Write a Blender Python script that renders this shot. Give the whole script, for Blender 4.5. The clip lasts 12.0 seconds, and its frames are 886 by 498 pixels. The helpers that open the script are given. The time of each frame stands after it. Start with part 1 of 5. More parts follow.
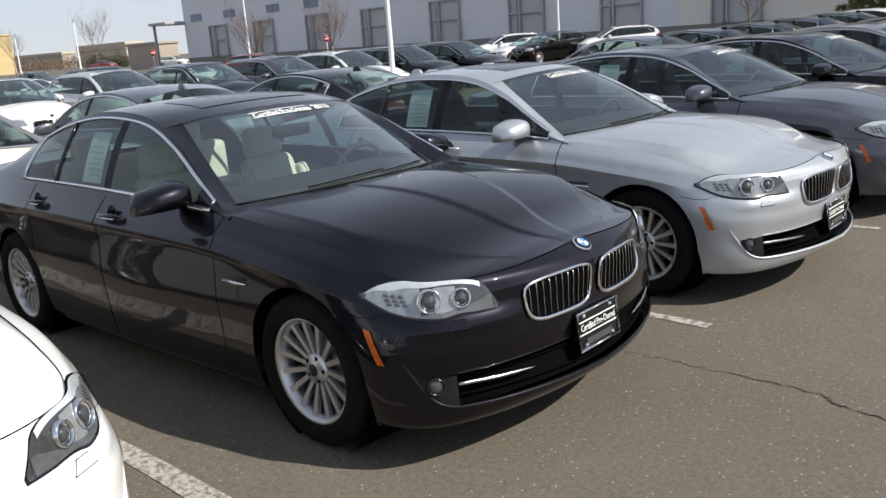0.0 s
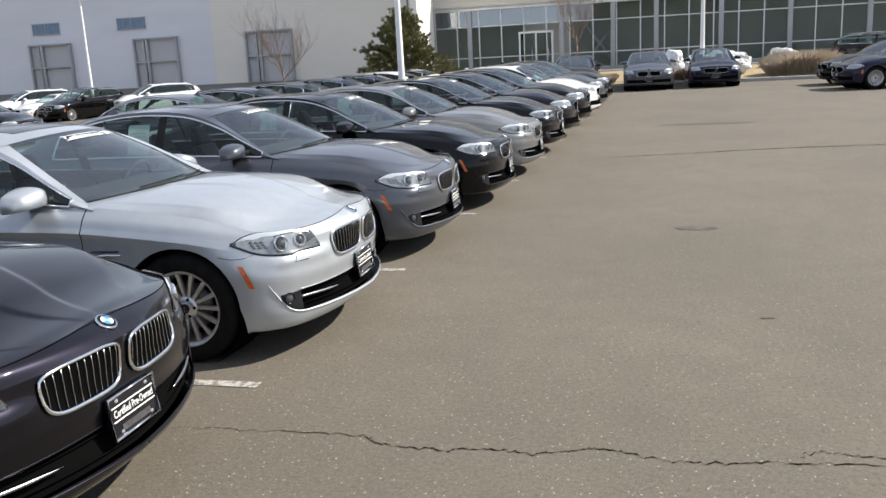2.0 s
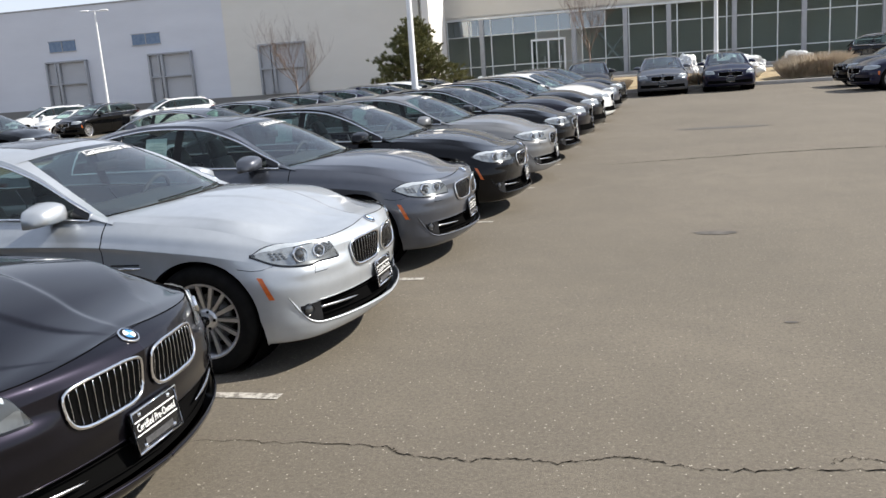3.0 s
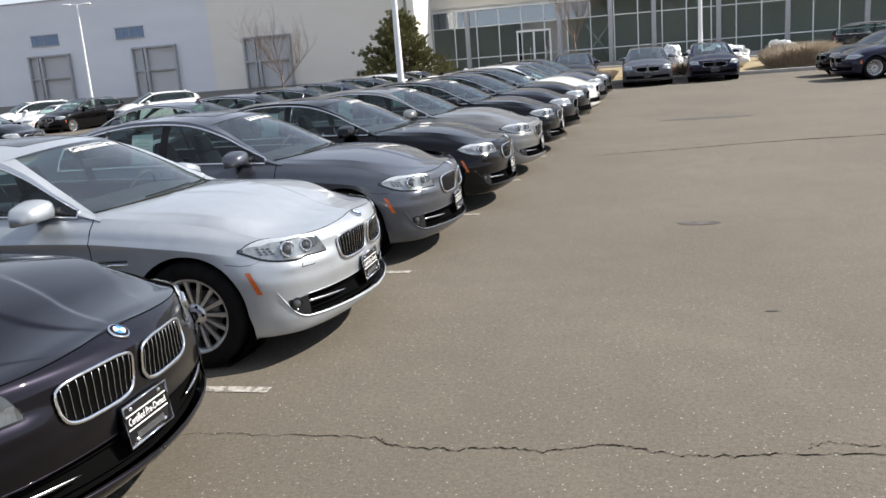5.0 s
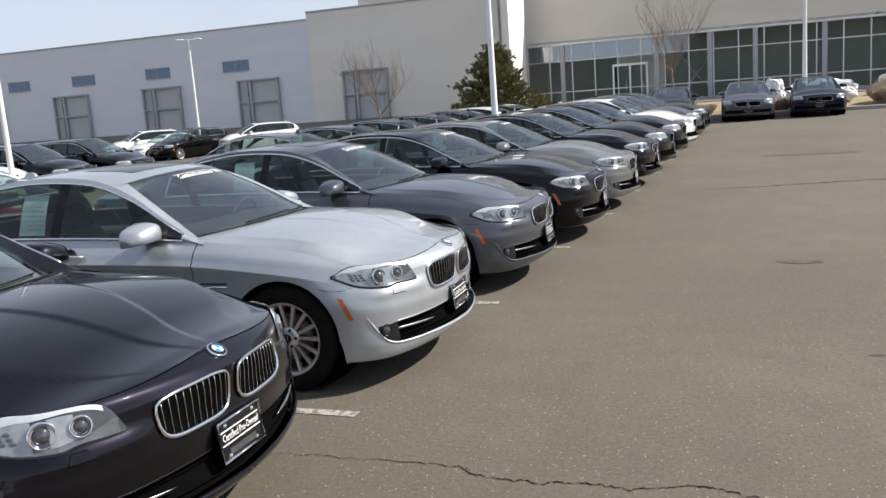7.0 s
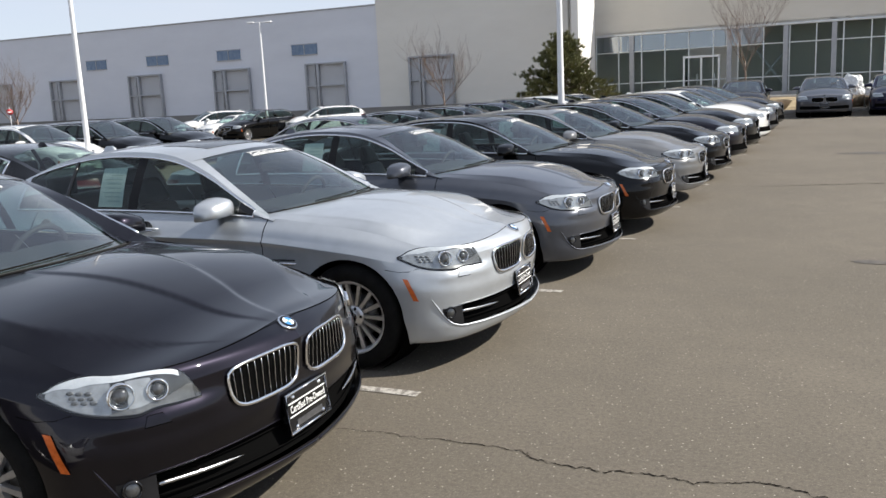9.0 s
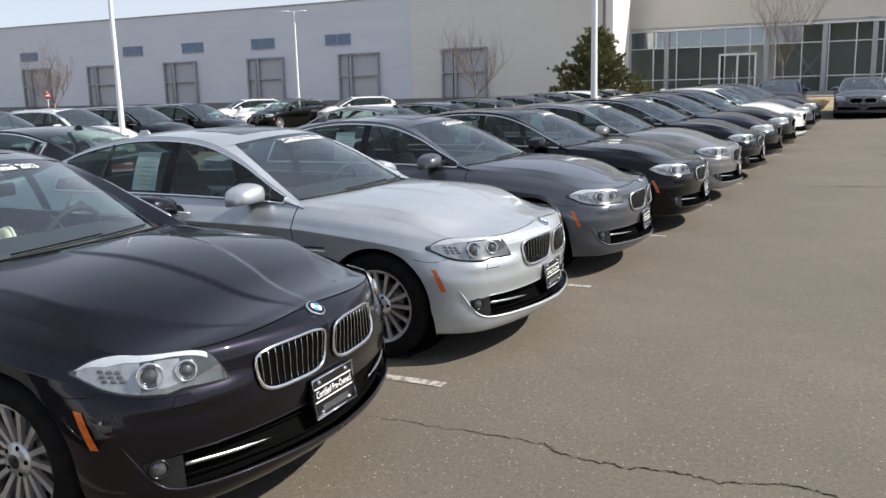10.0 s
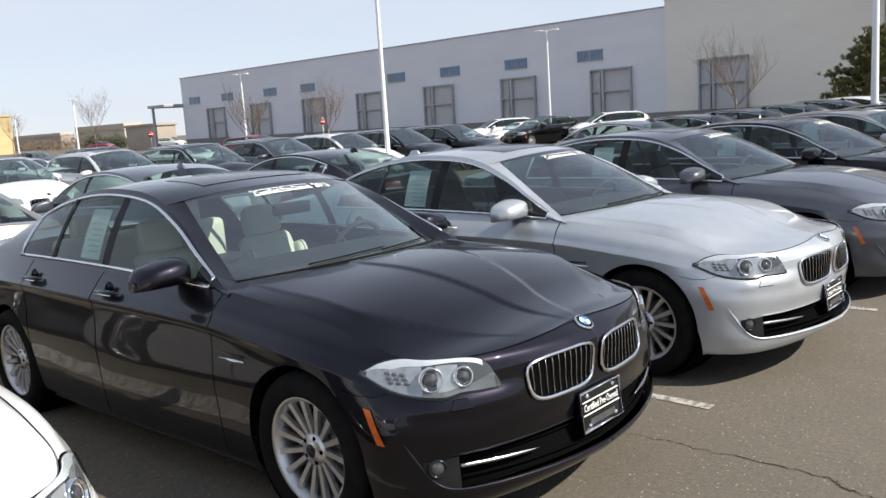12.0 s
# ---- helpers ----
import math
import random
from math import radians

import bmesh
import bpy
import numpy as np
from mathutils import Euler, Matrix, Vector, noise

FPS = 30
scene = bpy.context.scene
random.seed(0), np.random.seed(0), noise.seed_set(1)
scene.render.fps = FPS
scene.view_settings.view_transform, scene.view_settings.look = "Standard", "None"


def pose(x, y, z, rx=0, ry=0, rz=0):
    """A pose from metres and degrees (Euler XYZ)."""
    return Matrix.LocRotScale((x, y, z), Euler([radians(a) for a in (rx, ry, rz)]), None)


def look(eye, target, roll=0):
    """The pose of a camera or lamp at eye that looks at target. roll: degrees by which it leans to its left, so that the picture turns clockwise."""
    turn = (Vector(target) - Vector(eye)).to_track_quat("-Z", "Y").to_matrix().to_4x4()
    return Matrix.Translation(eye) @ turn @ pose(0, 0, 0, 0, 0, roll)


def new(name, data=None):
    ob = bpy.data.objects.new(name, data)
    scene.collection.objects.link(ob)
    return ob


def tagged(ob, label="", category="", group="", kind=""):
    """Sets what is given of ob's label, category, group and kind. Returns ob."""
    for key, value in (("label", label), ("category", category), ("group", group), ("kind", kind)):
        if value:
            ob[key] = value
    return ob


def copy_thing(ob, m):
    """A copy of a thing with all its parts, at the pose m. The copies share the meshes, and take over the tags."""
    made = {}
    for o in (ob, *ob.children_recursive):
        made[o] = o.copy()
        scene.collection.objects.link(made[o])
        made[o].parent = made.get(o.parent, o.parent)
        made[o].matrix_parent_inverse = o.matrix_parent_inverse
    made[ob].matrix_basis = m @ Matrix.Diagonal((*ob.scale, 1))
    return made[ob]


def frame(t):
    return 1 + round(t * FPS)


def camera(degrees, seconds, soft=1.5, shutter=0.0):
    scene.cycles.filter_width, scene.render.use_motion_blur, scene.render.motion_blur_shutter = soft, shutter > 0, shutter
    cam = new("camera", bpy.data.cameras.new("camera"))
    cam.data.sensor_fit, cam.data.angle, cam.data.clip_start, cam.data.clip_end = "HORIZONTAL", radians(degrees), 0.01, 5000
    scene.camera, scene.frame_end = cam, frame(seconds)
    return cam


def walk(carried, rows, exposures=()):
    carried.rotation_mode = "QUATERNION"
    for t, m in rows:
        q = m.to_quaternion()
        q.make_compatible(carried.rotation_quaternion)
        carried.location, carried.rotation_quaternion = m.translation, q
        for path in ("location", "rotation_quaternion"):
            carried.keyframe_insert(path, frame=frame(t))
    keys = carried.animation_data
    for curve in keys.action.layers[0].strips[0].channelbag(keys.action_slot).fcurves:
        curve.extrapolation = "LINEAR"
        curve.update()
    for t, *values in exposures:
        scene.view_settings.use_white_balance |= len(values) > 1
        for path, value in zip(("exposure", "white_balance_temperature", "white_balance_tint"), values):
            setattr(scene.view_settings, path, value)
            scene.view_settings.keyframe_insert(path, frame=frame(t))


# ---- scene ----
cam = camera(55.7, 12.0)
PATH = [
    (0, (2.681, -2.881, 1.662), (1.352, -1.471, 1.167), -4.2),
    (0.2, (2.691, -2.854, 1.666), (1.461, -1.365, 1.182), -4.1),
    (0.5, (2.706, -2.814, 1.673), (1.67, -1.168, 1.209), -3.2),
    (0.8, (2.709, -2.799, 1.677), (1.785, -1.083, 1.240), -2.6),
    (1, (2.711, -2.789, 1.679), (1.842, -1.041, 1.244), -2.2),
    (1.2, (2.720, -2.780, 1.678), (1.935, -1.000, 1.229), -2.1),
    (1.5, (2.733, -2.767, 1.676), (2.084, -0.93, 1.225), -3.2),
    (1.8, (2.740, -2.745, 1.675), (2.236, -0.867, 1.221), -2.6),
    (2, (2.745, -2.731, 1.675), (2.304, -0.828, 1.243), -3.0),
    (2.2, (2.741, -2.727, 1.676), (2.330, -0.818, 1.241), -3.4),
    (2.5, (2.735, -2.72, 1.677), (2.322, -0.81, 1.249), -3.4),
    (2.8, (2.725, -2.718, 1.673), (2.277, -0.812, 1.263), -3.9),
    (3, (2.718, -2.716, 1.67), (2.242, -0.817, 1.261), -4.1),
    (5, (2.743, -2.77, 1.69), (2.295, -0.869, 1.26), -4.5),
    (5.5, (2.722, -2.771, 1.684), (2.144, -0.89, 1.324), -5.2),
    (5.8, (2.729, -2.788, 1.690), (2.096, -0.921, 1.351), -5.2),
    (6, (2.733, -2.799, 1.694), (2.092, -0.935, 1.356), -5.1),
    (6.5, (2.751, -2.797, 1.693), (2.111, -0.932, 1.354), -4.4),
    (8.5, (2.733, -2.799, 1.655), (2.009, -0.968, 1.307), -3.1),
    (8.8, (2.718, -2.813, 1.659), (1.967, -0.994, 1.306), -2.7),
    (9, (2.708, -2.822, 1.662), (1.925, -1.017, 1.303), -2.7),
    (9.2, (2.702, -2.820, 1.660), (1.880, -1.033, 1.300), -2.8),
    (9.5, (2.693, -2.818, 1.658), (1.845, -1.042, 1.3), -2.5),
    (9.8, (2.695, -2.819, 1.652), (1.841, -1.048, 1.287), -2.3),
    (10, (2.697, -2.819, 1.648), (1.855, -1.044, 1.275), -1.5),
    (10.5, (2.712, -2.814, 1.652), (1.877, -1.034, 1.285), -2.0),
    (11, (2.709, -2.828, 1.652), (1.865, -1.055, 1.276), -2.1),
    (11.2, (2.691, -2.842, 1.656), (1.787, -1.103, 1.273), -2.1),
    (11.5, (2.663, -2.862, 1.661), (1.609, -1.202, 1.296), -2.6),
    (11.7, (2.656, -2.877, 1.656), (1.518, -1.279, 1.310), -3.0),
    (11.8, (2.653, -2.885, 1.654), (1.474, -1.314, 1.319), -3.0),
    (12, (2.646, -2.9, 1.649), (1.314, -1.441, 1.341), -3.7),
]
EXPOSURES = [(0, 0.28), (0.5, 0.62), (1.0, 0.66), (5.0, 0.66), (6.0, 0.41), (6.5, 0.42), (8.5, 0.48), (12.0, 0.50)]
walk(cam, [(t, look(eye, target, roll)) for t, eye, target, roll in PATH], EXPOSURES)


# ---- sky, sun, exposure ----
SUN_TO = Vector((1.05, 0.41, 1.0)).normalized()
elev = math.asin(SUN_TO.z)
azim = math.atan2(SUN_TO.x, SUN_TO.y)
world = bpy.data.worlds.new("sky")
scene.world = world
world.use_nodes = True
wn = world.node_tree
wn.nodes.clear()
sky = wn.nodes.new("ShaderNodeTexSky")
sky.sky_type = "NISHITA"
sky.sun_disc = False
sky.sun_elevation, sky.sun_rotation = elev, azim
sky.altitude, sky.air_density, sky.dust_density = 1700, 1.0, 1.0
wtc = wn.nodes.new("ShaderNodeTexCoord")
wmap = wn.nodes.new("ShaderNodeMapping")
wmap.inputs["Scale"].default_value = (1.0, 1.0, 4.0)
wnoise = wn.nodes.new("ShaderNodeTexNoise")
wnoise.inputs["Scale"].default_value = 2.2
wnoise.inputs["Detail"].default_value = 6
wnoise.inputs["Roughness"].default_value = 0.6
wramp = wn.nodes.new("ShaderNodeMapRange")
wramp.inputs[1].default_value, wramp.inputs[2].default_value = 0.35, 0.75
wramp.inputs[3].default_value, wramp.inputs[4].default_value = 0.72, 0.97
wmix = wn.nodes.new("ShaderNodeMix")
wmix.data_type = "RGBA"
wmix.inputs["B"].default_value = (5.0, 5.35, 6.1, 1)
wbg = wn.nodes.new("ShaderNodeBackground")
wbg.inputs["Strength"].default_value = 0.106
wout = wn.nodes.new("ShaderNodeOutputWorld")
wn.links.new(wtc.outputs["Generated"], wmap.inputs["Vector"])
wn.links.new(wmap.outputs[0], wnoise.inputs["Vector"])
wn.links.new(wnoise.outputs["Fac"], wramp.inputs[0])
# haze thins out overhead
wsep = wn.nodes.new("ShaderNodeSeparateXYZ")
wfade = wn.nodes.new("ShaderNodeMapRange")
wfade.interpolation_type = "SMOOTHSTEP"
wfade.inputs[1].default_value, wfade.inputs[2].default_value = 0.10, 0.62
wfade.inputs[3].default_value, wfade.inputs[4].default_value = 1.0, 0.55
wmul = wn.nodes.new("ShaderNodeMath")
wmul.operation = "MULTIPLY"
wn.links.new(wtc.outputs["Generated"], wsep.inputs[0])
wn.links.new(wsep.outputs["Z"], wfade.inputs[0])
wn.links.new(wramp.outputs[0], wmul.inputs[0])
wn.links.new(wfade.outputs[0], wmul.inputs[1])
wn.links.new(wmul.outputs[0], wmix.inputs["Factor"])
wn.links.new(sky.outputs[0], wmix.inputs["A"])
wn.links.new(wmix.outputs["Result"], wbg.inputs["Color"])
wn.links.new(wbg.outputs[0], wout.inputs["Surface"])
sun_data = bpy.data.lights.new("sun", "SUN")
sun_data.energy, sun_data.angle, sun_data.color = 5.0, radians(0.53), (1.0, 0.945, 0.86)
sun = new("sun", sun_data)
sun.matrix_world = look(SUN_TO * 60, (0, 0, 0))


# ---- materials ----
def shader(name, color=(0.5, 0.5, 0.5), rough=0.5, metal=0.0, **more):
    m = bpy.data.materials.new(name)
    m.use_nodes = True
    b = m.node_tree.nodes["Principled BSDF"]
    b.inputs["Base Color"].default_value = (*color, 1)
    b.inputs["Roughness"].default_value = rough
    b.inputs["Metallic"].default_value = metal
    for k, v in more.items():
        b.inputs[k.replace("_", " ")].default_value = v
    return m


def noisy(m, scale, low, high, detail=6, target="Base Color", rough=0.6, coords="Object", stretch=(1, 1, 1)):
    """Two-colour (or two-value) variation by noise on one input."""
    nt = m.node_tree
    b = nt.nodes["Principled BSDF"]
    tc, mp, nz, mix = (nt.nodes.new("ShaderNode" + k) for k in ("TexCoord", "Mapping", "TexNoise", "MapRange"))
    mp.inputs["Scale"].default_value = stretch
    nz.inputs["Scale"].default_value, nz.inputs["Detail"].default_value, nz.inputs["Roughness"].default_value = scale, detail, rough
    nt.links.new(tc.outputs[coords], mp.inputs["Vector"])
    nt.links.new(mp.outputs[0], nz.inputs["Vector"])
    nt.links.new(nz.outputs["Fac"], mix.inputs[0])
    mix.inputs[1].default_value, mix.inputs[2].default_value = 0.3, 0.7
    if target == "Base Color":
        cm = nt.nodes.new("ShaderNodeMix")
        cm.data_type = "RGBA"
        cm.inputs["A"].default_value, cm.inputs["B"].default_value = (*low, 1), (*high, 1)
        nt.links.new(mix.outputs[0], cm.inputs["Factor"])
        nt.links.new(cm.outputs["Result"], b.inputs[target])
    else:
        mix.inputs[3].default_value, mix.inputs[4].default_value = low, high
        nt.links.new(mix.outputs[0], b.inputs[target])
    return m


def bumpy(m, scale, strength, distance=0.01, detail=4):
    nt = m.node_tree
    b = nt.nodes["Principled BSDF"]
    tc, nz, bp = (nt.nodes.new("ShaderNode" + k) for k in ("TexCoord", "TexNoise", "Bump"))
    nz.inputs["Scale"].default_value, nz.inputs["Detail"].default_value = scale, detail
    bp.inputs["Strength"].default_value, bp.inputs["Distance"].default_value = strength, distance
    nt.links.new(tc.outputs["Object"], nz.inputs["Vector"])
    nt.links.new(nz.outputs["Fac"], bp.inputs["Height"])
    nt.links.new(bp.outputs[0], b.inputs["Normal"])
    return m


def car_paint(name, color, metal=0.55, rough=0.32, spec=0.5):
    """Metallic paint under clear lacquer with faint dust."""
    m = shader(name, color, rough, metal)
    b = m.node_tree.nodes["Principled BSDF"]
    b.inputs["Specular IOR Level"].default_value = spec
    b.inputs["Coat Weight"].default_value = 1.0
    b.inputs["Coat IOR"].default_value = 1.5
    b.inputs["Coat Roughness"].default_value = 0.03
    noisy(m, 9.0, tuple(c * 0.96 for c in color), tuple(min(1, c * 1.06 + 0.0015) for c in color))
    return m


PAINT_GRAPHITE = car_paint("paint_dark_graphite", (0.0105, 0.0094, 0.0145), 0.90, 0.38, 0.0)
PAINT_GRAPHITE.node_tree.nodes["Principled BSDF"].inputs["Coat IOR"].default_value = 1.37
PAINT_SILVER = car_paint("paint_silver", (0.43, 0.455, 0.48), 0.52, 0.42)
PAINT_GREY = car_paint("paint_space_grey", (0.068, 0.074, 0.090), 0.55, 0.38)
PAINT_LIGHTGREY = car_paint("paint_light_grey", (0.17, 0.172, 0.172), 0.5, 0.40)
PAINT_BLACK = car_paint("paint_black", (0.002, 0.002, 0.0026), 0.8, 0.36, 0.0)
PAINT_BLACK.node_tree.nodes["Principled BSDF"].inputs["Coat IOR"].default_value = 1.38
PAINT_NAVY = car_paint("paint_navy", (0.0035, 0.0045, 0.022), 0.4, 0.35, 0.1)
PAINT_NAVY.node_tree.nodes["Principled BSDF"].inputs["Coat IOR"].default_value = 1.40
PAINT_WHITE = car_paint("paint_white", (0.78, 0.78, 0.76), 0.0, 0.35)
PAINT_PEARL = car_paint("paint_pearl_white", (0.62, 0.62, 0.60), 0.1, 0.35)
PAINT_TAN = car_paint("paint_tan", (0.32, 0.30, 0.25), 0.7, 0.35)
PAINT_RED = car_paint("paint_red", (0.30, 0.02, 0.03), 0.3, 0.3)
CHROME = noisy(shader("chrome", (0.82, 0.82, 0.83), 0.08, 1.0), 40, 0.06, 0.16, target="Roughness")
ALLOY = noisy(shader("alloy", (0.60, 0.60, 0.61), 0.33, 0.9), 14, (0.52, 0.52, 0.53), (0.66, 0.66, 0.67))
ALLOY_DULL = noisy(shader("dull_grey_lettering", (0.10, 0.10, 0.105), 0.4, 0.5), 60, (0.07, 0.07, 0.073), (0.14, 0.14, 0.145))
RUBBER = bumpy(noisy(shader("rubber", (0.009, 0.009, 0.009), 0.85, Specular_IOR_Level=0.1), 12, (0.006, 0.006, 0.006), (0.013, 0.0125, 0.012)), 160, 0.3)
BLACK_PLASTIC = bumpy(noisy(shader("black_plastic", (0.010, 0.010, 0.011), 0.55, Specular_IOR_Level=0.2), 30, 0.45, 0.65, target="Roughness"), 300, 0.15)
GLOSS_BLACK = noisy(shader("gloss_black", (0.008, 0.008, 0.009), 0.12), 20, 0.08, 0.2, target="Roughness")
# Near-black without gloss: shade inside openings as colour; also seams and liners.
DARK = noisy(shader("cavity_shade", (0.004, 0.004, 0.004), 0.9, Specular_IOR_Level=0.0), 10, 0.8, 1.0, target="Roughness")
LEATHER_CREAM = bumpy(noisy(shader("cream_leather", (0.64, 0.59, 0.48), 0.5), 8, (0.61, 0.57, 0.47), (0.68, 0.64, 0.54)), 120, 0.2)
LEATHER_BLACK = bumpy(noisy(shader("black_leather", (0.02, 0.02, 0.02), 0.5), 8, (0.015, 0.015, 0.015), (0.03, 0.03, 0.03)), 120, 0.2)
HEADLINER = bumpy(noisy(shader("pale_headliner", (0.58, 0.55, 0.49), 0.9), 10, (0.54, 0.51, 0.45), (0.62, 0.59, 0.53)), 200, 0.2)
CABIN = noisy(shader("cabin_plastic", (0.03, 0.03, 0.032), 0.7), 15, (0.010, 0.010, 0.011), (0.019, 0.019, 0.020))
AMBER = noisy(shader("amber_lens", (0.55, 0.12, 0.02), 0.2), 60, (0.45, 0.09, 0.015), (0.65, 0.15, 0.03))
RED_LENS = noisy(shader("red_lens", (0.075, 0.004, 0.005), 0.15), 60, (0.06, 0.004, 0.004), (0.095, 0.006, 0.006))
LAMP_BASE = noisy(shader("lamp_reflector", (0.6, 0.61, 0.62), 0.22, 0.45), 25, (0.38, 0.385, 0.39), (0.56, 0.57, 0.58))
LAMP_BULB = noisy(shader("lamp_bulb", (0.16, 0.17, 0.18), 0.08, 0.6), 30, (0.05, 0.053, 0.056), (0.16, 0.165, 0.17))
LAMP_DARK = noisy(shader("lamp_housing", (0.03, 0.03, 0.032), 0.2, 0.5), 40, (0.075, 0.076, 0.078), (0.13, 0.131, 0.134))
LAMP_WHITE = noisy(shader("lamp_brow", (0.75, 0.77, 0.80), 0.25, 0.2), 40, (0.68, 0.70, 0.73), (0.8, 0.82, 0.85))
LAMP_TRIM = noisy(shader("lamp_trim", (0.16, 0.165, 0.17), 0.35, 0.4), 40, (0.12, 0.122, 0.125), (0.20, 0.203, 0.207))
STICKER = noisy(shader("white_sticker", (0.80, 0.80, 0.78), 0.5), 30, (0.74, 0.74, 0.72), (0.84, 0.84, 0.82))
PAPER = noisy(shader("window_sheet", (0.62, 0.70, 0.70), 0.6), 30, (0.56, 0.64, 0.64), (0.68, 0.76, 0.76))
PRINT = noisy(shader("faint_print", (0.44, 0.51, 0.51), 0.6), 30, (0.40, 0.47, 0.47), (0.48, 0.55, 0.55))
BADGE_BLUE = noisy(shader("badge_blue", (0.05, 0.22, 0.55), 0.3), 50, (0.04, 0.2, 0.5), (0.07, 0.26, 0.6))


def glass_material(name, tint, mirror=0.5, rough=0.0):
    """Thin pane: clear tinted body with a reflecting surface."""
    m = bpy.data.materials.new(name)
    m.use_nodes = True
    nt = m.node_tree
    nt.nodes.clear()
    out, mix, tr, gl, lw, pw, mr = (nt.nodes.new("ShaderNode" + k) for k in ("OutputMaterial", "MixShader", "BsdfTransparent", "BsdfGlossy", "LayerWeight", "Math", "MapRange"))
    tr.inputs["Color"].default_value = (*tint, 1)
    gl.inputs["Roughness"].default_value = rough
    lw.inputs["Blend"].default_value = 0.5
    pw.operation = "POWER"
    pw.inputs[1].default_value = 5.0
    mr.inputs[3].default_value, mr.inputs[4].default_value = mirror, 1.0
    nt.links.new(lw.outputs["Facing"], pw.inputs[0])
    nt.links.new(pw.outputs[0], mr.inputs[0])
    nt.links.new(mr.outputs[0], mix.inputs[0])
    nt.links.new(tr.outputs[0], mix.inputs[1])
    nt.links.new(gl.outputs[0], mix.inputs[2])
    nt.links.new(mix.outputs[0], out.inputs["Surface"])
    return m


WINDSHIELD = glass_material("windshield_glass", (0.66, 0.85, 0.81), 0.27)
SIDE_GLASS = glass_material("side_glass", (0.58, 0.68, 0.65), 0.05)
PANE = glass_material("facade_glass", (0.66, 0.70, 0.69), 0.006)
LENS = glass_material("lamp_lens", (0.88, 0.90, 0.90), 0.05)


# ---- mesh helpers ----
def mesh_of(verts, faces, smooth=True):
    me = bpy.data.meshes.new("m")
    me.from_pydata([tuple(v) for v in verts], [], faces)
    if smooth:
        me.polygons.foreach_set("use_smooth", [True] * len(me.polygons))
    me.update()
    return me


def part(name, me, material, parent, label="", at=None):
    """One mesh object under a thing or a part."""
    if isinstance(me, bmesh.types.BMesh):
        bm, me = me, bpy.data.meshes.new(name)
        bm.to_mesh(me)
        bm.free()
    if not me.materials:
        me.materials.append(material)
    me.name = name
    ob = new(name, me)
    if ob.material_slots[0].material is not material:
        ob.material_slots[0].link = "OBJECT"
        ob.material_slots[0].material = material
    if parent:
        ob.parent = parent
    if at is not None:
        ob.matrix_basis = at
    if label:
        tagged(ob, label)
    return ob


def thing(name, label, category, m=None, group="", kind=""):
    ob = new(name)
    ob.empty_display_size = 0.2
    if m is not None:
        ob.matrix_basis = m
    return tagged(ob, label, category, group, kind)


def spline(keys):
    """Smooth function through rows (parameter, values...)."""
    k = np.array(keys, float)
    t, p = k[:, 0], k[:, 1:]
    d = np.diff(p, axis=0) / np.diff(t)[:, None]
    m = np.zeros_like(p)
    m[0], m[-1] = d[0], d[-1]
    for i in range(1, len(t) - 1):
        a, b = t[i] - t[i - 1], t[i + 1] - t[i]
        m[i] = (d[i - 1] * b + d[i] * a) / (a + b)

    def f(x):
        x = min(max(x, t[0]), t[-1])
        i = min(int(np.searchsorted(t, x, side="right")) - 1, len(t) - 2)
        h = t[i + 1] - t[i]
        u = (x - t[i]) / h
        return ((2 * u**3 - 3 * u**2 + 1) * p[i] + (u**3 - 2 * u**2 + u) * h * m[i] + (3 * u**2 - 2 * u**3) * p[i + 1] + (u**3 - u**2) * h * m[i + 1])
    return f


def grid_mesh(fn, us, vs, flip=False, keep=None, mirror=False):
    """Surface of fn(u, v) over the lattice us x vs; keep(u, v) chooses cells by their middle."""
    pts = np.array([[fn(u, v) for v in vs] for u in us])
    if mirror:
        pts[..., 1] *= -1
        flip = not flip
    nu, nv = len(us), len(vs)
    faces = []
    for i in range(nu - 1):
        for j in range(nv - 1):
            if keep and not keep((us[i] + us[i + 1]) / 2, (vs[j] + vs[j + 1]) / 2):
                continue
            q = [i * nv + j, (i + 1) * nv + j, (i + 1) * nv + j + 1, i * nv + j + 1]
            faces.append(q[::-1] if flip else q)
    return pts.reshape(-1, 3), faces


def clean(verts, faces, smooth=True):
    """Mesh without unused or doubled points."""
    me = mesh_of(verts, faces, smooth)
    bm = bmesh.new()
    bm.from_mesh(me)
    bpy.data.meshes.remove(me)
    bmesh.ops.delete(bm, geom=[v for v in bm.verts if not v.link_faces], context="VERTS")
    bmesh.ops.remove_doubles(bm, verts=bm.verts, dist=1e-5)
    out = bpy.data.meshes.new("m")
    bm.to_mesh(out)
    bm.free()
    if smooth:
        out.polygons.foreach_set("use_smooth", [True] * len(out.polygons))
    return out


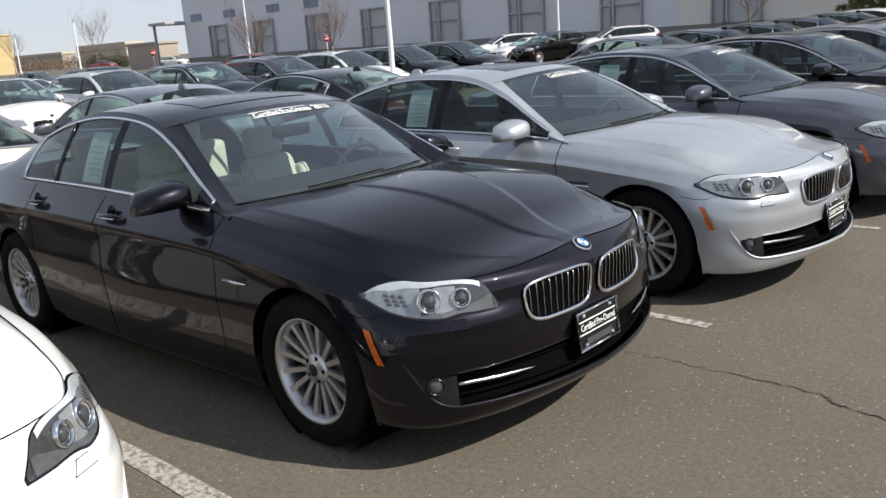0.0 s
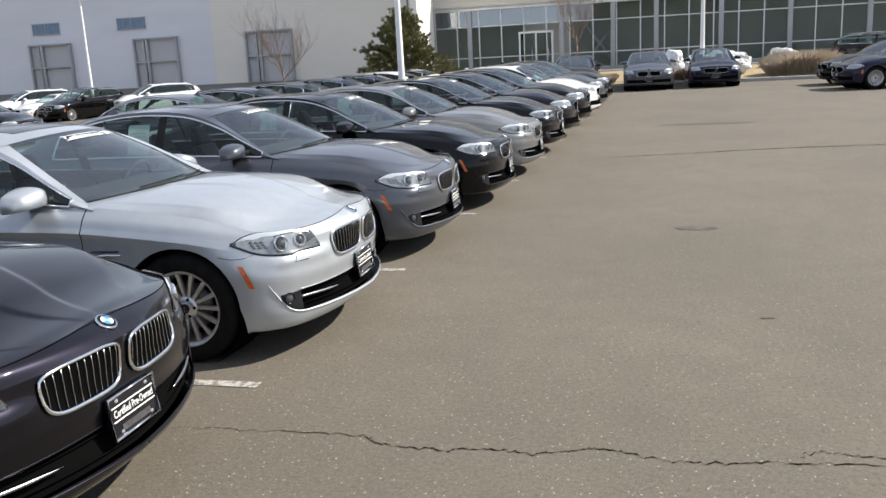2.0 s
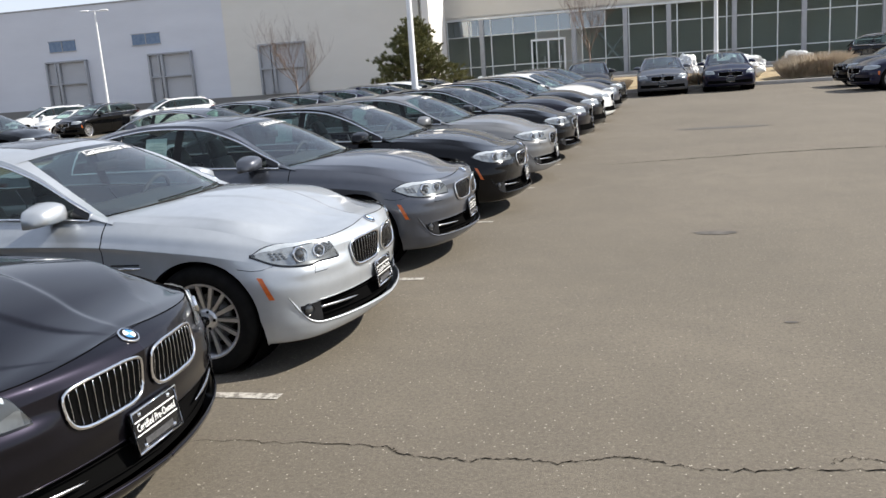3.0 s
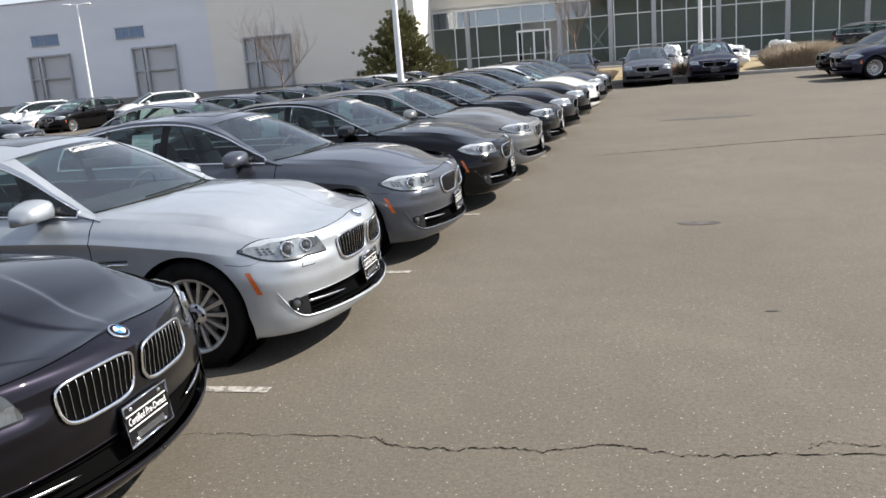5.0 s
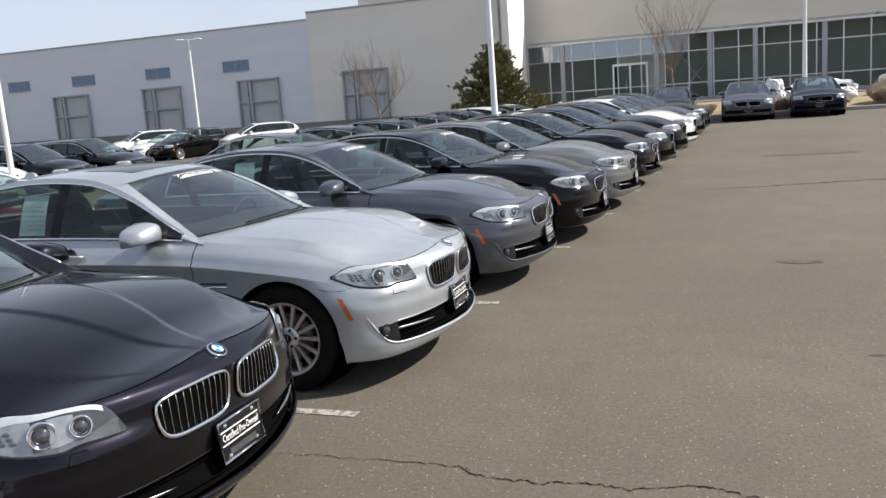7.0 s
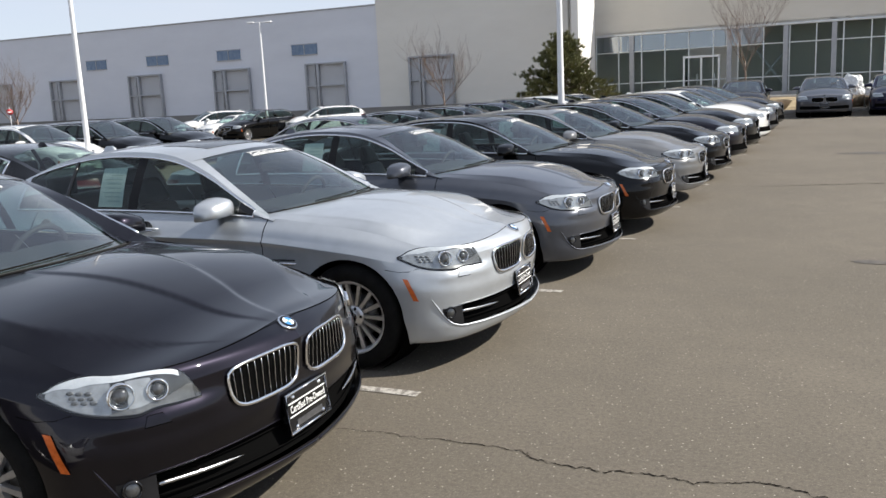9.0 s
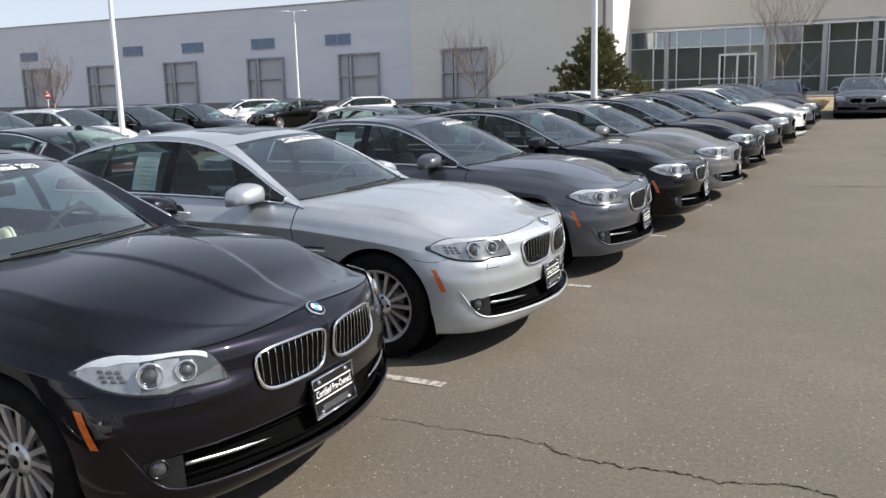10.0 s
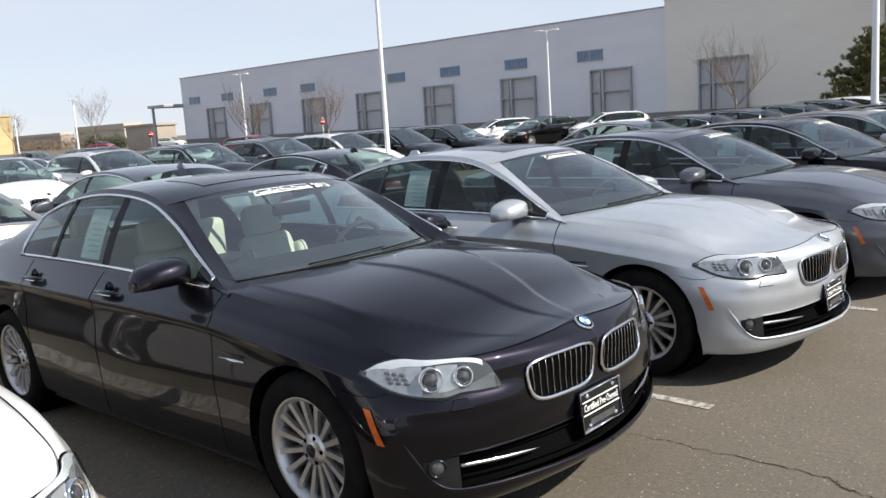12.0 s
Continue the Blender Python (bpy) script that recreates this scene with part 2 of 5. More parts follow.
def tube(points, radius, sides=6, closed=False, flat=1.0):
    """Round bar along a line of points."""
    pts = [Vector(p) for p in points]
    n = len(pts)
    verts, faces = [], []
    for i, p in enumerate(pts):
        a = pts[(i - 1) % n] if closed or i else p
        b = pts[(i + 1) % n] if closed or i < n - 1 else p
        d = (b - a).normalized()
        r = radius[i] if isinstance(radius, (list, tuple)) else radius
        up = Vector((0, 0, 1)) if abs(d.z) < 0.95 else Vector((1, 0, 0))
        s = d.cross(up).normalized()
        w = s.cross(d)
        for j in range(sides):
            g = 2 * math.pi * j / sides
            verts.append(p + s * (math.cos(g) * r) + w * (math.sin(g) * r * flat))
    for i in range(n if closed else n - 1):
        for j in range(sides):
            k = (i + 1) % n
            faces.append([i * sides + j, i * sides + (j + 1) % sides, k * sides + (j + 1) % sides, k * sides + j])
    if not closed:
        faces.append(list(range(sides))[::-1])
        faces.append([(n - 1) * sides + j for j in range(sides)])
    return mesh_of(verts, faces)


def lathe(profile, segments, axis="y"):
    """Turned body: profile rows of (radius, along)."""
    verts, faces = [], []
    for i in range(segments):
        g = 2 * math.pi * i / segments
        for r, a in profile:
            x, z = r * math.cos(g), r * math.sin(g)
            verts.append((x, a, z) if axis == "y" else (x, z, a))
    k = len(profile)
    for i in range(segments):
        for j in range(k - 1):
            n = (i + 1) % segments
            faces.append([i * k + j, n * k + j, n * k + j + 1, i * k + j + 1] if axis == "z" else [i * k + j, i * k + j + 1, n * k + j + 1, n * k + j])
    return mesh_of(verts, faces)


def block(sx, sy, sz, at=(0, 0, 0), bevel=0.0, segments=2, taper=None):
    """Bevelled box, centred on at."""
    bm = bmesh.new()
    bmesh.ops.create_cube(bm, size=1)
    for v in bm.verts:
        v.co = Vector((v.co.x * sx, v.co.y * sy, v.co.z * sz))
        if taper and v.co.z > 0:
            v.co.x *= taper
            v.co.y *= taper
    if bevel:
        bmesh.ops.bevel(bm, geom=bm.edges[:], offset=bevel, segments=segments, affect="EDGES", profile=0.6)
    bmesh.ops.translate(bm, verts=bm.verts, vec=at)
    me = bpy.data.meshes.new("m")
    bm.to_mesh(me)
    bm.free()
    if bevel:
        me.polygons.foreach_set("use_smooth", [True] * len(me.polygons))
    return me


def joined(*meshes):
    bm = bmesh.new()
    for me in meshes:
        bm.from_mesh(me)
        bpy.data.meshes.remove(me)
    out = bpy.data.meshes.new("m")
    bm.to_mesh(out)
    bm.free()
    return out


def ground_z(x, y):
    """The lot falls a little towards the back rows and rises towards the glass front."""
    far = max(0.0, min(y, 60.0) - 8.0)
    keep = 0.2 + 0.8 * min(1.0, max(0.0, (x + 14.0) / 11.0))
    return 0.018 * min(0.0, max(x, -20.0)) + 0.0155 * keep * far * far / (far + 4.0)


# ---- cars ----
import functools

PLAN = spline([(0, -4.07, 0), (1, -4.035, 0.45), (2, -3.86, 0.775), (3, -3.50, 0.875), (4, -2.97, 0.915), (5, -2.4, 0.928), (6, -1.8, 0.93), (7, -1.2, 0.926),
               (8, -0.7, 0.922), (9, -0.35, 0.924), (10, 0.0, 0.926), (11, 0.28, 0.920), (12, 0.478, 0.892), (13, 0.640, 0.795), (14, 0.745, 0.625), (15, 0.812, 0.42),
               (16, 0.850, 0.205), (17, 0.860, 0.0)])
ROW_AT = (0, 2, 4, 6.5, 8.5, 10, 12, 14, 17)
ROW_Z = ((.27, .27, .23, .18, .18, .20, .205, .20, .195), (.24, .24, .20, .18, .18, .18, .188, .185, .185), (.36, .36, .32, .30, .30, .30, .275, .265, .26),
         (.50, .50, .46, .44, .44, .44, .40, .39, .385), (.62, .62, .60, .57, .57, .57, .52, .50, .49), (.74, .74, .735, .735, .71, .675, .608, .60, .59),
         (.85, .85, .865, .842, .80, .745, .65, .645, .65), (.90, .89, .893, .868, .83, .778, .692, .69, .70), (.97, .96, .942, .910, .882, .83, .737, .73, .738),
         (1.05, 1.04, 1.01, .970, .942, .876, .770, .752, .775))
ROW_IN = ((.14, .14, .16, .15, .15, .16, .14, .16, .19), (.03, .03, .05, .05, .05, .05, .032, .055, .08), (0, 0, .02, .02, .02, .02, .004, .008, -.020),
          (0, 0, .008, .008, .008, .008, 0, .024, .045), (.01, .01, 0, 0, 0, 0, 0, .010, .036), (.04, .03, .010, .014, .011, .004, .026, .030, .034),
          (.06, .05, 0, -.003, 0, 0, .050, .040, .026), (.07, .06, .022, .018, .02, .02, .068, .046, .020), (.09, .08, .05, .05, .05, .055, .09, .058, .055),
          (.13, .13, .10, .105, .115, .13, .118, .076, .115))
ROWS = [spline([(s, i, z) for s, i, z in zip(ROW_AT, ins, zs)]) for ins, zs in zip(ROW_IN, ROW_Z)]
SEDAN = dict(rail=[(0, -0.55, .815, .915), (.15, -.89, .738, 1.10), (.3, -1.165, .674, 1.252), (.42, -1.45, .622, 1.355), (.55, -1.80, .60, 1.40), (.7, -2.25, .595, 1.39),
                   (.82, -2.65, .61, 1.315), (.92, -3.05, .645, 1.185), (1, -3.50, .73, 1.02)],
             screen_side=[(0, -.695, .685, .966), (.5, -1.005, .622, 1.162), (1, -1.288, .552, 1.332)], screen_mid=[(0, -.38, 0, 1.012), (.5, -.785, 0, 1.222), (1, -1.17, 0, 1.375)],
             roof_mid=[(0, -1.17, 0, 1.375), (.15, -1.38, 0, 1.410), (.4, -1.75, 0, 1.431), (.7, -2.25, 0, 1.425), (1, -2.78, 0, 1.372)], roof_rail=(.37, .86),
             back_side=[(0, -2.74, .55, 1.31), (1, -3.48, .64, 1.03)], back_mid=[(0, -2.78, 0, 1.372), (.5, -3.12, 0, 1.235), (1, -3.45, 0, 1.065)],
             lift=1.0, deck=-3.44, glass_end=-2.83, wheel=0.335, doors=(-0.60, -1.72, -2.62))
SUV = dict(rail=[(0, -0.45, .80, .955), (.12, -.75, .755, 1.10), (.25, -1.05, .70, 1.25), (.36, -1.35, .655, 1.355), (.5, -1.80, .635, 1.40), (.7, -2.6, .63, 1.395),
                 (.86, -3.3, .64, 1.345), (.95, -3.7, .68, 1.19), (1, -3.92, .75, 1.0)],
           screen_side=[(0, -.42, .765, .965), (.5, -.83, .69, 1.185), (1, -1.325, .625, 1.365)], screen_mid=[(0, -.26, 0, 1.02), (.5, -.70, 0, 1.25), (1, -1.16, 0, 1.435)],
           roof_mid=[(0, -1.16, 0, 1.435), (.35, -1.7, 0, 1.464), (.7, -2.7, 0, 1.45), (1, -3.45, 0, 1.40)], roof_rail=(.36, .875),
           back_side=[(0, -3.43, .58, 1.33), (1, -3.9, .66, 1.02)], back_mid=[(0, -3.45, 0, 1.40), (.5, -3.72, 0, 1.24), (1, -3.93, 0, 1.05)],
           lift=1.15, deck=-3.9, glass_end=-3.55, wheel=0.372, doors=(-0.45, -1.6, -2.62))


@functools.lru_cache(maxsize=None)
def skirt(s, v):
    """The flank of the body: s runs from the tail round the side to the nose, v from the sill up to the shoulder."""
    x, y = PLAN(s)
    a, b = PLAN(max(0, s - 0.05)), PLAN(min(17, s + 0.05))
    tx, ty = b - a
    n = math.hypot(tx, ty)
    nx, ny = -ty / n, tx / n
    i = min(int(v), 8)
    u = v - i
    r = [ROWS[max(0, min(9, k))](s) for k in (i - 1, i, i + 1, i + 2)]
    m1, m2 = (r[2] - r[0]) / 2, (r[3] - r[1]) / 2
    if i == 6:
        m1, m2 = r[2] - r[1], r[2] - r[1]
    if i == 5:
        m2 = r[2] - r[1]
    if i == 7:
        m1 = (r[2] - r[1]) * 0.8
    if i == 0:
        m1 = r[2] - r[1]
    q = (2 * u**3 - 3 * u**2 + 1) * r[1] + (u**3 - 2 * u**2 + u) * m1 + (3 * u**2 - 2 * u**3) * r[2] + (u**3 - u**2) * m2
    # hollow under the door crease, fading out over the fender
    fade = min(1.0, max(0.0, (s - 2.6) / 1.5)) * min(1.0, max(0.0, (9.7 - s) / 1.6))
    if fade > 0 and 4 < v < 7:
        q = q + np.array((0.008 * fade * math.exp(-((v - 5.72) / (0.17 if v > 5.72 else 0.45)) ** 2), 0.0))
    # ledge under the headlamps
    ledge = min(1.0, max(0.0, (s - 12.0) / 0.9)) * min(1.0, max(0.0, (15.2 - s) / 0.8))
    if ledge > 0 and 3 < v < 7:
        q = q - np.array((0.015 * ledge * math.exp(-((v - 4.85) / (0.65 if v > 4.85 else 0.4)) ** 2), 0.0))
    # outward direction of the flank in plan
    ox, oy = (-nx, -ny) if ny < 0 else (nx, ny)
    if s < 0.02:
        ox, oy = -1, 0
    if s > 16.98:
        ox, oy = 1, 0
    return np.array((x - ox * q[0], max(0.0, y - oy * q[0]) if s not in (0, 17) else 0.0, q[1]))


def s_at(x):
    """Where along the flank the plan reaches x on the side."""
    lo, hi = 1.0, 16.9
    for _ in range(40):
        mid = (lo + hi) / 2
        if PLAN(mid)[0] < x:
            lo = mid
        else:
            hi = mid
    return (lo + hi) / 2


def skirt_out(s, v, off):
    p = skirt(s, v)
    ds, dv = skirt(min(17, s + 0.04), v) - skirt(max(0, s - 0.04), v), skirt(s, min(9, v + 0.06)) - skirt(s, max(0, v - 0.06))
    n = np.cross(dv, ds)
    n = n / (np.linalg.norm(n) + 1e-9)
    c = np.array((-1.6, 0.0, 0.5))
    if np.dot(n, p - c) < 0:
        n = -n
    return p + n * off


def skirt_normal(s, v):
    return skirt_out(s, v, 1.0) - skirt_out(s, v, 0.0)


def span(a, b, step):
    n = max(1, int(math.ceil(abs(b - a) / step)))
    return [a + (b - a) * i / n for i in range(n + 1)]


HOOD_CROWN = spline([(-.9, .07), (-.4, .080), (0, .104), (.35, .080), (.6, .04), (.85, .01)])
RIDGE = spline([(-.9, .69), (-.6, .70), (-.31, .705), (-.08, .707), (.12, .715), (.2, .705), (.32, .638), (.42, .556), (.52, .467), (.7, .33)])
RIDGE_DROP = spline([(-.9, .80), (-.7, .74), (-.4, .64), (-.09, .52), (.1, .43), (.2, .39), (.4, .34), (.9, .32)])
DOME = spline([(-.9, .31), (-.4, .26), (0, .215), (.24, .165), (.47, .106), (.74, .035)])


def fall(u):
    return 1 - .85 * u - .15 * u ** 4


def hood(s, k):
    """Hood skin: a flat top between two raised creases, falling away to the shoulders, with a shallow dome running to the badge."""
    e = skirt(s, 9)
    y, ye = abs(e[1] * k), e[1]
    c = HOOD_CROWN(e[0])[0] * min(1.0, ye / 0.62)
    soft = e[2] + c * (1 - abs(k) ** 2.4)
    r = min(RIDGE(e[0])[0], ye * 0.93)
    q = RIDGE_DROP(e[0])[0]
    top = c * (1 - q * (y / r) ** 2.2) if y < r else c * (1 - q) * fall((y - r) / max(ye - r, 1e-4))
    w = min(1.0, max(0.0, (0.74 - e[0]) / 0.22))
    z = soft + (e[2] + top - soft) * w
    z += 0.008 * w * (1 / (1 + math.exp(min(60.0, (y - DOME(e[0])[0]) / 0.0055))) - 0.5)
    z -= 0.004 * w / (1 + math.exp(max(-60.0, min(60.0, (r - y) / 0.004))))
    return np.array((e[0] + 0.02 * (1 - k * k) * min(1, ye), e[1] * k, z))


def deck(s, k):
    e = skirt(s, 9)
    return np.array((e[0], e[1] * k, e[2] + 0.035 * (1 - k * k) * min(1, e[1] / 0.6)))


def cut_arches(verts, faces, radius, centres=(0.0, -2.968), z0=0.335):
    """Opens round wheel arches in a flank and draws the edge to the circle."""
    v = np.array(verts)
    for cx in centres:
        rel = np.stack((v[:, 0] - cx, v[:, 2] - z0), 1)
        d = np.hypot(rel[:, 0], rel[:, 1])
        reach = radius + .045 * np.clip((z0 - v[:, 2]) / .135, 0, 1) * (rel[:, 0] > 0)
        inside = (d < reach) & (v[:, 1] != 0)
        kept, near = [], set()
        for f in faces:
            n = sum(inside[i] for i in f)
            if n < len(f):
                kept.append(f)
                if n:
                    near.update(i for i in f if inside[i])
        for i in near:
            k = reach[i] / max(d[i], 1e-6)
            v[i, 0], v[i, 2] = cx + rel[i, 0] * k, z0 + rel[i, 1] * k
        faces = kept
    return v, faces




def tyre_mesh(r, w=0.118):
    ri = r - 0.105
    prof = [(ri, -w * .8), (ri + .01, -w * .92), (ri + .05, -w), (r - .03, -w * .96), (r - .008, -w * .80)]
    prof += [(r, -w * .62), (r, -w * .36), (r - .006, -w * .34), (r - .006, -w * .28), (r, -w * .26), (r, w * .26), (r - .006, w * .28), (r - .006, w * .34), (r, w * .36), (r, w * .62)]
    prof += [(r - .008, w * .80), (r - .03, w * .96), (ri + .05, w), (ri + .01, w * .92), (ri, w * .8)]
    return lathe(prof, 44)


def rim_mesh(r, spokes=15):
    """Multi-spoke alloy rim; its face looks to -y."""
    ro = r - 0.100
    ring = lathe([(ro - .012, .09), (ro - .004, .0), (ro - .016, -.07), (ro + .004, -.088), (ro + .006, -.098), (ro - .006, -.1), (ro - .014, -.094), (ro - .028, -.074), (ro - .032, -.02), (ro - .03, .09)], 44)
    hub = lathe([(.0, -.078), (.030, -.078), (.034, -.074), (.040, -.072), (.066, -.066), (.072, -.055), (.07, -.02)], 24)
    meshes = [ring, hub]
    for i in range(spokes):
        g = 2 * math.pi * i / spokes
        verts, faces = [], []
        for q in (0.0, 0.25, 0.6, 1.0):
            rad = 0.055 + (ro - 0.022 - 0.055) * q
            half = 0.0092 + 0.0068 * q + 0.003 * (1 - q) ** 2
            front = -0.060 - 0.026 * q
            for a, d in ((-half, front + .022), (-half * .8, front + .003), (half * .8, front + .003), (half, front + .022)):
                verts.append((rad * math.cos(g) - a * math.sin(g), d, rad * math.sin(g) + a * math.cos(g)))
        for k in range(3):
            for j in range(3):
                faces.append([k * 4 + j, k * 4 + j + 1, k * 4 + j + 5, k * 4 + j + 4])
        meshes.append(mesh_of(verts, faces, False))
    return joined(*meshes)


def wheel(parent, x, y, r, side, meshes):
    """Tyre, rim, brake disc and centre cap; side is -1 for the car's right."""
    hub = new("wheel")
    hub.parent = parent
    hub.matrix_basis = pose(x, y, r, 0, 0, 0 if side < 0 else 180)
    part("tyre", meshes["tyre"], RUBBER, hub)
    part("rim", meshes["rim"], ALLOY, hub, "silver alloy rim with many thin spokes")
    part("brake_disc", meshes["disc"], meshes["disc_mat"], hub)
    part("centre_cap", meshes["cap"], GLOSS_BLACK, hub)
    for i in range(5 if meshes["near"] else 0):
        g = 2 * math.pi * i / 5
        # No hole is cut: a near-black disc paints the shade of each lug hole.
        part("lug_recess", meshes["lug"], DARK, hub, at=pose(.052 * math.cos(g), -.0015, .052 * math.sin(g)))
    return hub


DISC_METAL = noisy(shader("brake_metal", (0.10, 0.10, 0.10), 0.4, 0.8), 25, (0.06, 0.055, 0.05), (0.14, 0.14, 0.14))


def seat_mesh():
    """Front seat: cushion, raked backrest with rounded shoulders and bolsters, separate headrest on two posts."""
    out = [block(.52, .46, .16, (0, 0, .10), .06, 3)]
    lean = pose(-.24, 0, .14, 0, -22, 0)
    back = block(.13, .44, .56, (0, 0, .28), .06, 4, .86)
    back.transform(lean)
    out.append(back)
    for sy in (-1, 1):
        b = block(.17, .10, .44, (.035, sy * .205, .24), .045, 3, .82)
        b.transform(lean)
        out.append(b)
        post = tube([(0, sy * .06, .52), (0, sy * .06, .66)], .008, 6)
        post.transform(lean)
        out.append(post)
    head = block(.12, .28, .20, (.012, 0, .655), .055, 4, .80)
    head.transform(lean)
    out.append(head)
    return joined(*out)


def build_car(name, spec, paint, seats, detail=2):
    """A car at the origin, nose to +x, front axle over x = 0. detail 2: near, 1: far."""
    car = thing(name, "", "car")
    step = 0.14 if detail == 2 else 0.4
    wr, ar = spec["wheel"], (0.372 if spec is SEDAN else 0.352)
    lift = spec["lift"]
    up = Matrix.Diagonal((1, 1, lift, 1))
    d0, d1, d2 = (s_at(x) for x in spec["doors"])
    nose_s, tail_s = 11.95, s_at(-3.62)
    gap = 0.010

    def skin(nm, fn, us, vs, material, label="", arches=False, both=True, parent=None, flip=False, keep=None):
        made = []
        for side in ((1, -1) if both else (1,)):
            verts, faces = grid_mesh(fn, us, vs, flip=flip or fn is skirt, keep=keep, mirror=side < 0)
            if arches:
                verts, faces = cut_arches(verts, faces, ar)
            if fn is skirt:
                # true normals keep neighbouring panels smooth across their joints
                norms = np.array([skirt_normal(u, v) for u in us for v in vs]) * (1, side, 1 / lift)
                used = sorted({i for f in faces for i in f})
                slot = {i: n for n, i in enumerate(used)}
                me = mesh_of(np.array(verts)[used] * (1, 1, lift), [[slot[i] for i in f] for f in faces])
                norms = norms[used]
                me.normals_split_custom_set_from_vertices([tuple(n / np.linalg.norm(n)) for n in norms])
            else:
                me = clean(verts, faces)
                me.transform(up)
            made.append(part(nm, me, material, parent or car, label))
        return made

    arch_step = 0.035 if detail == 2 else 0.1

    def cols(a, b, fine):
        """Columns along the flank, by metres on the sides."""
        out = []
        s = a
        while s < b - 1e-6:
            out.append(s)
            x0, x1 = PLAN(max(0, s - .1)), PLAN(min(17, s + .1))
            rate = np.linalg.norm(x1 - x0) / .2 if 0 < s < 17 else .4
            s += fine / max(rate, 0.05)
        if out and b - out[-1] < 0.25 * fine / 0.3 and len(out) > 1:
            out.pop()
        return out + [b]
    rows = span(0, 5.1, .2) + span(5.1, 6.2, .1)[1:] + span(6.2, 9, .2)[1:] if detail == 2 else span(0, 9, 0.5)
    skin("fender", skirt, cols(d0 + gap, nose_s, arch_step), rows, paint, arches=True)
    mouth = span(0, 1.6, .2) + span(1.6, 2.12, .09)[1:] + span(2.12, 3.12, .16)[1:] + span(3.12, 9, .15)[1:]
    front = cols(nose_s, 13.4, .035 if detail == 2 else .12) + cols(13.4, 17, .035 if detail == 2 else .12)[1:]
    skin("front_bumper", skirt, front, mouth if detail == 2 else rows, paint, keep=(lambda u, v: not (u > 13.4 and 2.12 < v < 3.12)) if detail == 2 else None)
    skin("front_door", skirt, cols(d1 + gap, d0 - gap, .10), rows, paint)
    skin("rear_door", skirt, cols(d2 + gap, d1 - gap, arch_step), rows, paint, arches=True)
    skin("rear_quarter_panel", skirt, cols(tail_s + gap, d2 - gap, arch_step), rows, paint, arches=True)
    skin("rear_bumper", skirt, cols(0, tail_s - gap, .08), rows, paint)
    ks = span(-1, 1, .01 if detail == 2 else .2)
    hs = cols(s_at(-0.80), 16.985, .05 if detail == 2 else .15)

    foot_mid, foot_side = spec["screen_mid"][0], spec["screen_side"][0]

    def screen_foot(y):
        """Where the windshield's lower edge runs, in x and z."""
        q = min(1.0, abs(y) / foot_side[2]) ** 2.2
        return foot_mid[1] + (foot_side[1] - foot_mid[1]) * q, foot_mid[3] + (foot_side[3] - foot_mid[3]) * q

    def cut_hood(s, k):
        """The hood, ending just behind the foot of the windshield."""
        p = hood(s, k)
        x, z = screen_foot(p[1])
        near = min(1.0, max(0.0, (x + .16 - p[0]) / .16))
        if abs(p[1]) < foot_side[2] + .02:
            p[2] += (z - .007 - p[2]) * near * near
            p[0] = max(p[0], x - .004)
        return p
    skin("hood", cut_hood, hs, ks, paint, both=False, flip=True, keep=lambda s, k: skirt(s, 9)[0] > screen_foot(skirt(s, 9)[1] * k)[0] - .04)
    ds = cols(0.02, s_at(spec["deck"]), .08)
    skin("trunk_lid", deck, ds, span(-1, 1, .1), paint, both=False, flip=True)

    rail = spline(spec["rail"])
    ss, sm = spline(spec["screen_side"]), spline(spec["screen_mid"])
    bs, bk = spline(spec["back_side"]), spline(spec["back_mid"])
    rm = spline(spec["roof_mid"])
    r0, r1 = spec["roof_rail"]

    def across(mid, edge, k):
        p = mid + (edge - mid) * abs(k) ** 2.2
        p[1] = edge[1] * k
        return p
    wide = span(-1, 1, .1)
    skin("windshield", lambda w, k: across(sm(w), ss(w), k), span(0, 1, .1), wide, WINDSHIELD, both=False, flip=True)[0].visible_shadow = False
    skin("rear_window", lambda w, k: across(bk(w), bs(w), k), span(0, 1, .125), wide, SIDE_GLASS, both=False, flip=True)
    roof = skin("roof", lambda w, k: across(rm(w), rail(r0 + (r1 - r0) * w), k), span(0, 1, .05), wide, paint, both=False, flip=True)[0]
    if detail == 2:
        skin("headliner", lambda w, k: across(rm(w), rail(r0 + (r1 - r0) * w), k) - np.array((0, 0, .035)), span(.03, .97, .094), span(-.95, .95, .19), HEADLINER, both=False, flip=True)
    u_base = next(u for u in span(0, 1, .005) if rail(u)[0] < ss(0)[0])
    skin("windshield_pillar", lambda w, k: ss(w) + (rail(u_base + (r0 - u_base) * w) - ss(w)) * k, span(0, 1, .1), [0, .33, .66, 1], paint, flip=True)

    def pillar_base(w, k):
        """Corner of the scuttle between the hood's rear corner and the pillar."""
        r = rail(u_base * w)
        e = skirt(s_at(r[0]), 9)
        y = r[1] + (ss(0)[1] - r[1]) * w
        h = hood(s_at(r[0]), y / e[1])
        inner = np.array((r[0], y, h[2] - .012 * (1 - w))) if w < 1 else ss(0)
        return inner + (r - inner) * k
    skin("pillar_base", pillar_base, span(0, 1, .1), [0, .5, 1], paint, flip=True)
    skin("rear_pillar", lambda w, k: bs(w) + (rail(r1 + (1 - r1) * w) - bs(w)) * k, span(0, 1, .125), [0, .33, .66, 1], paint, flip=True)

    def cabin_side(u, v):
        r = rail(u)
        b = skirt(s_at(r[0]), 9)
        p = b + (r - b) * v
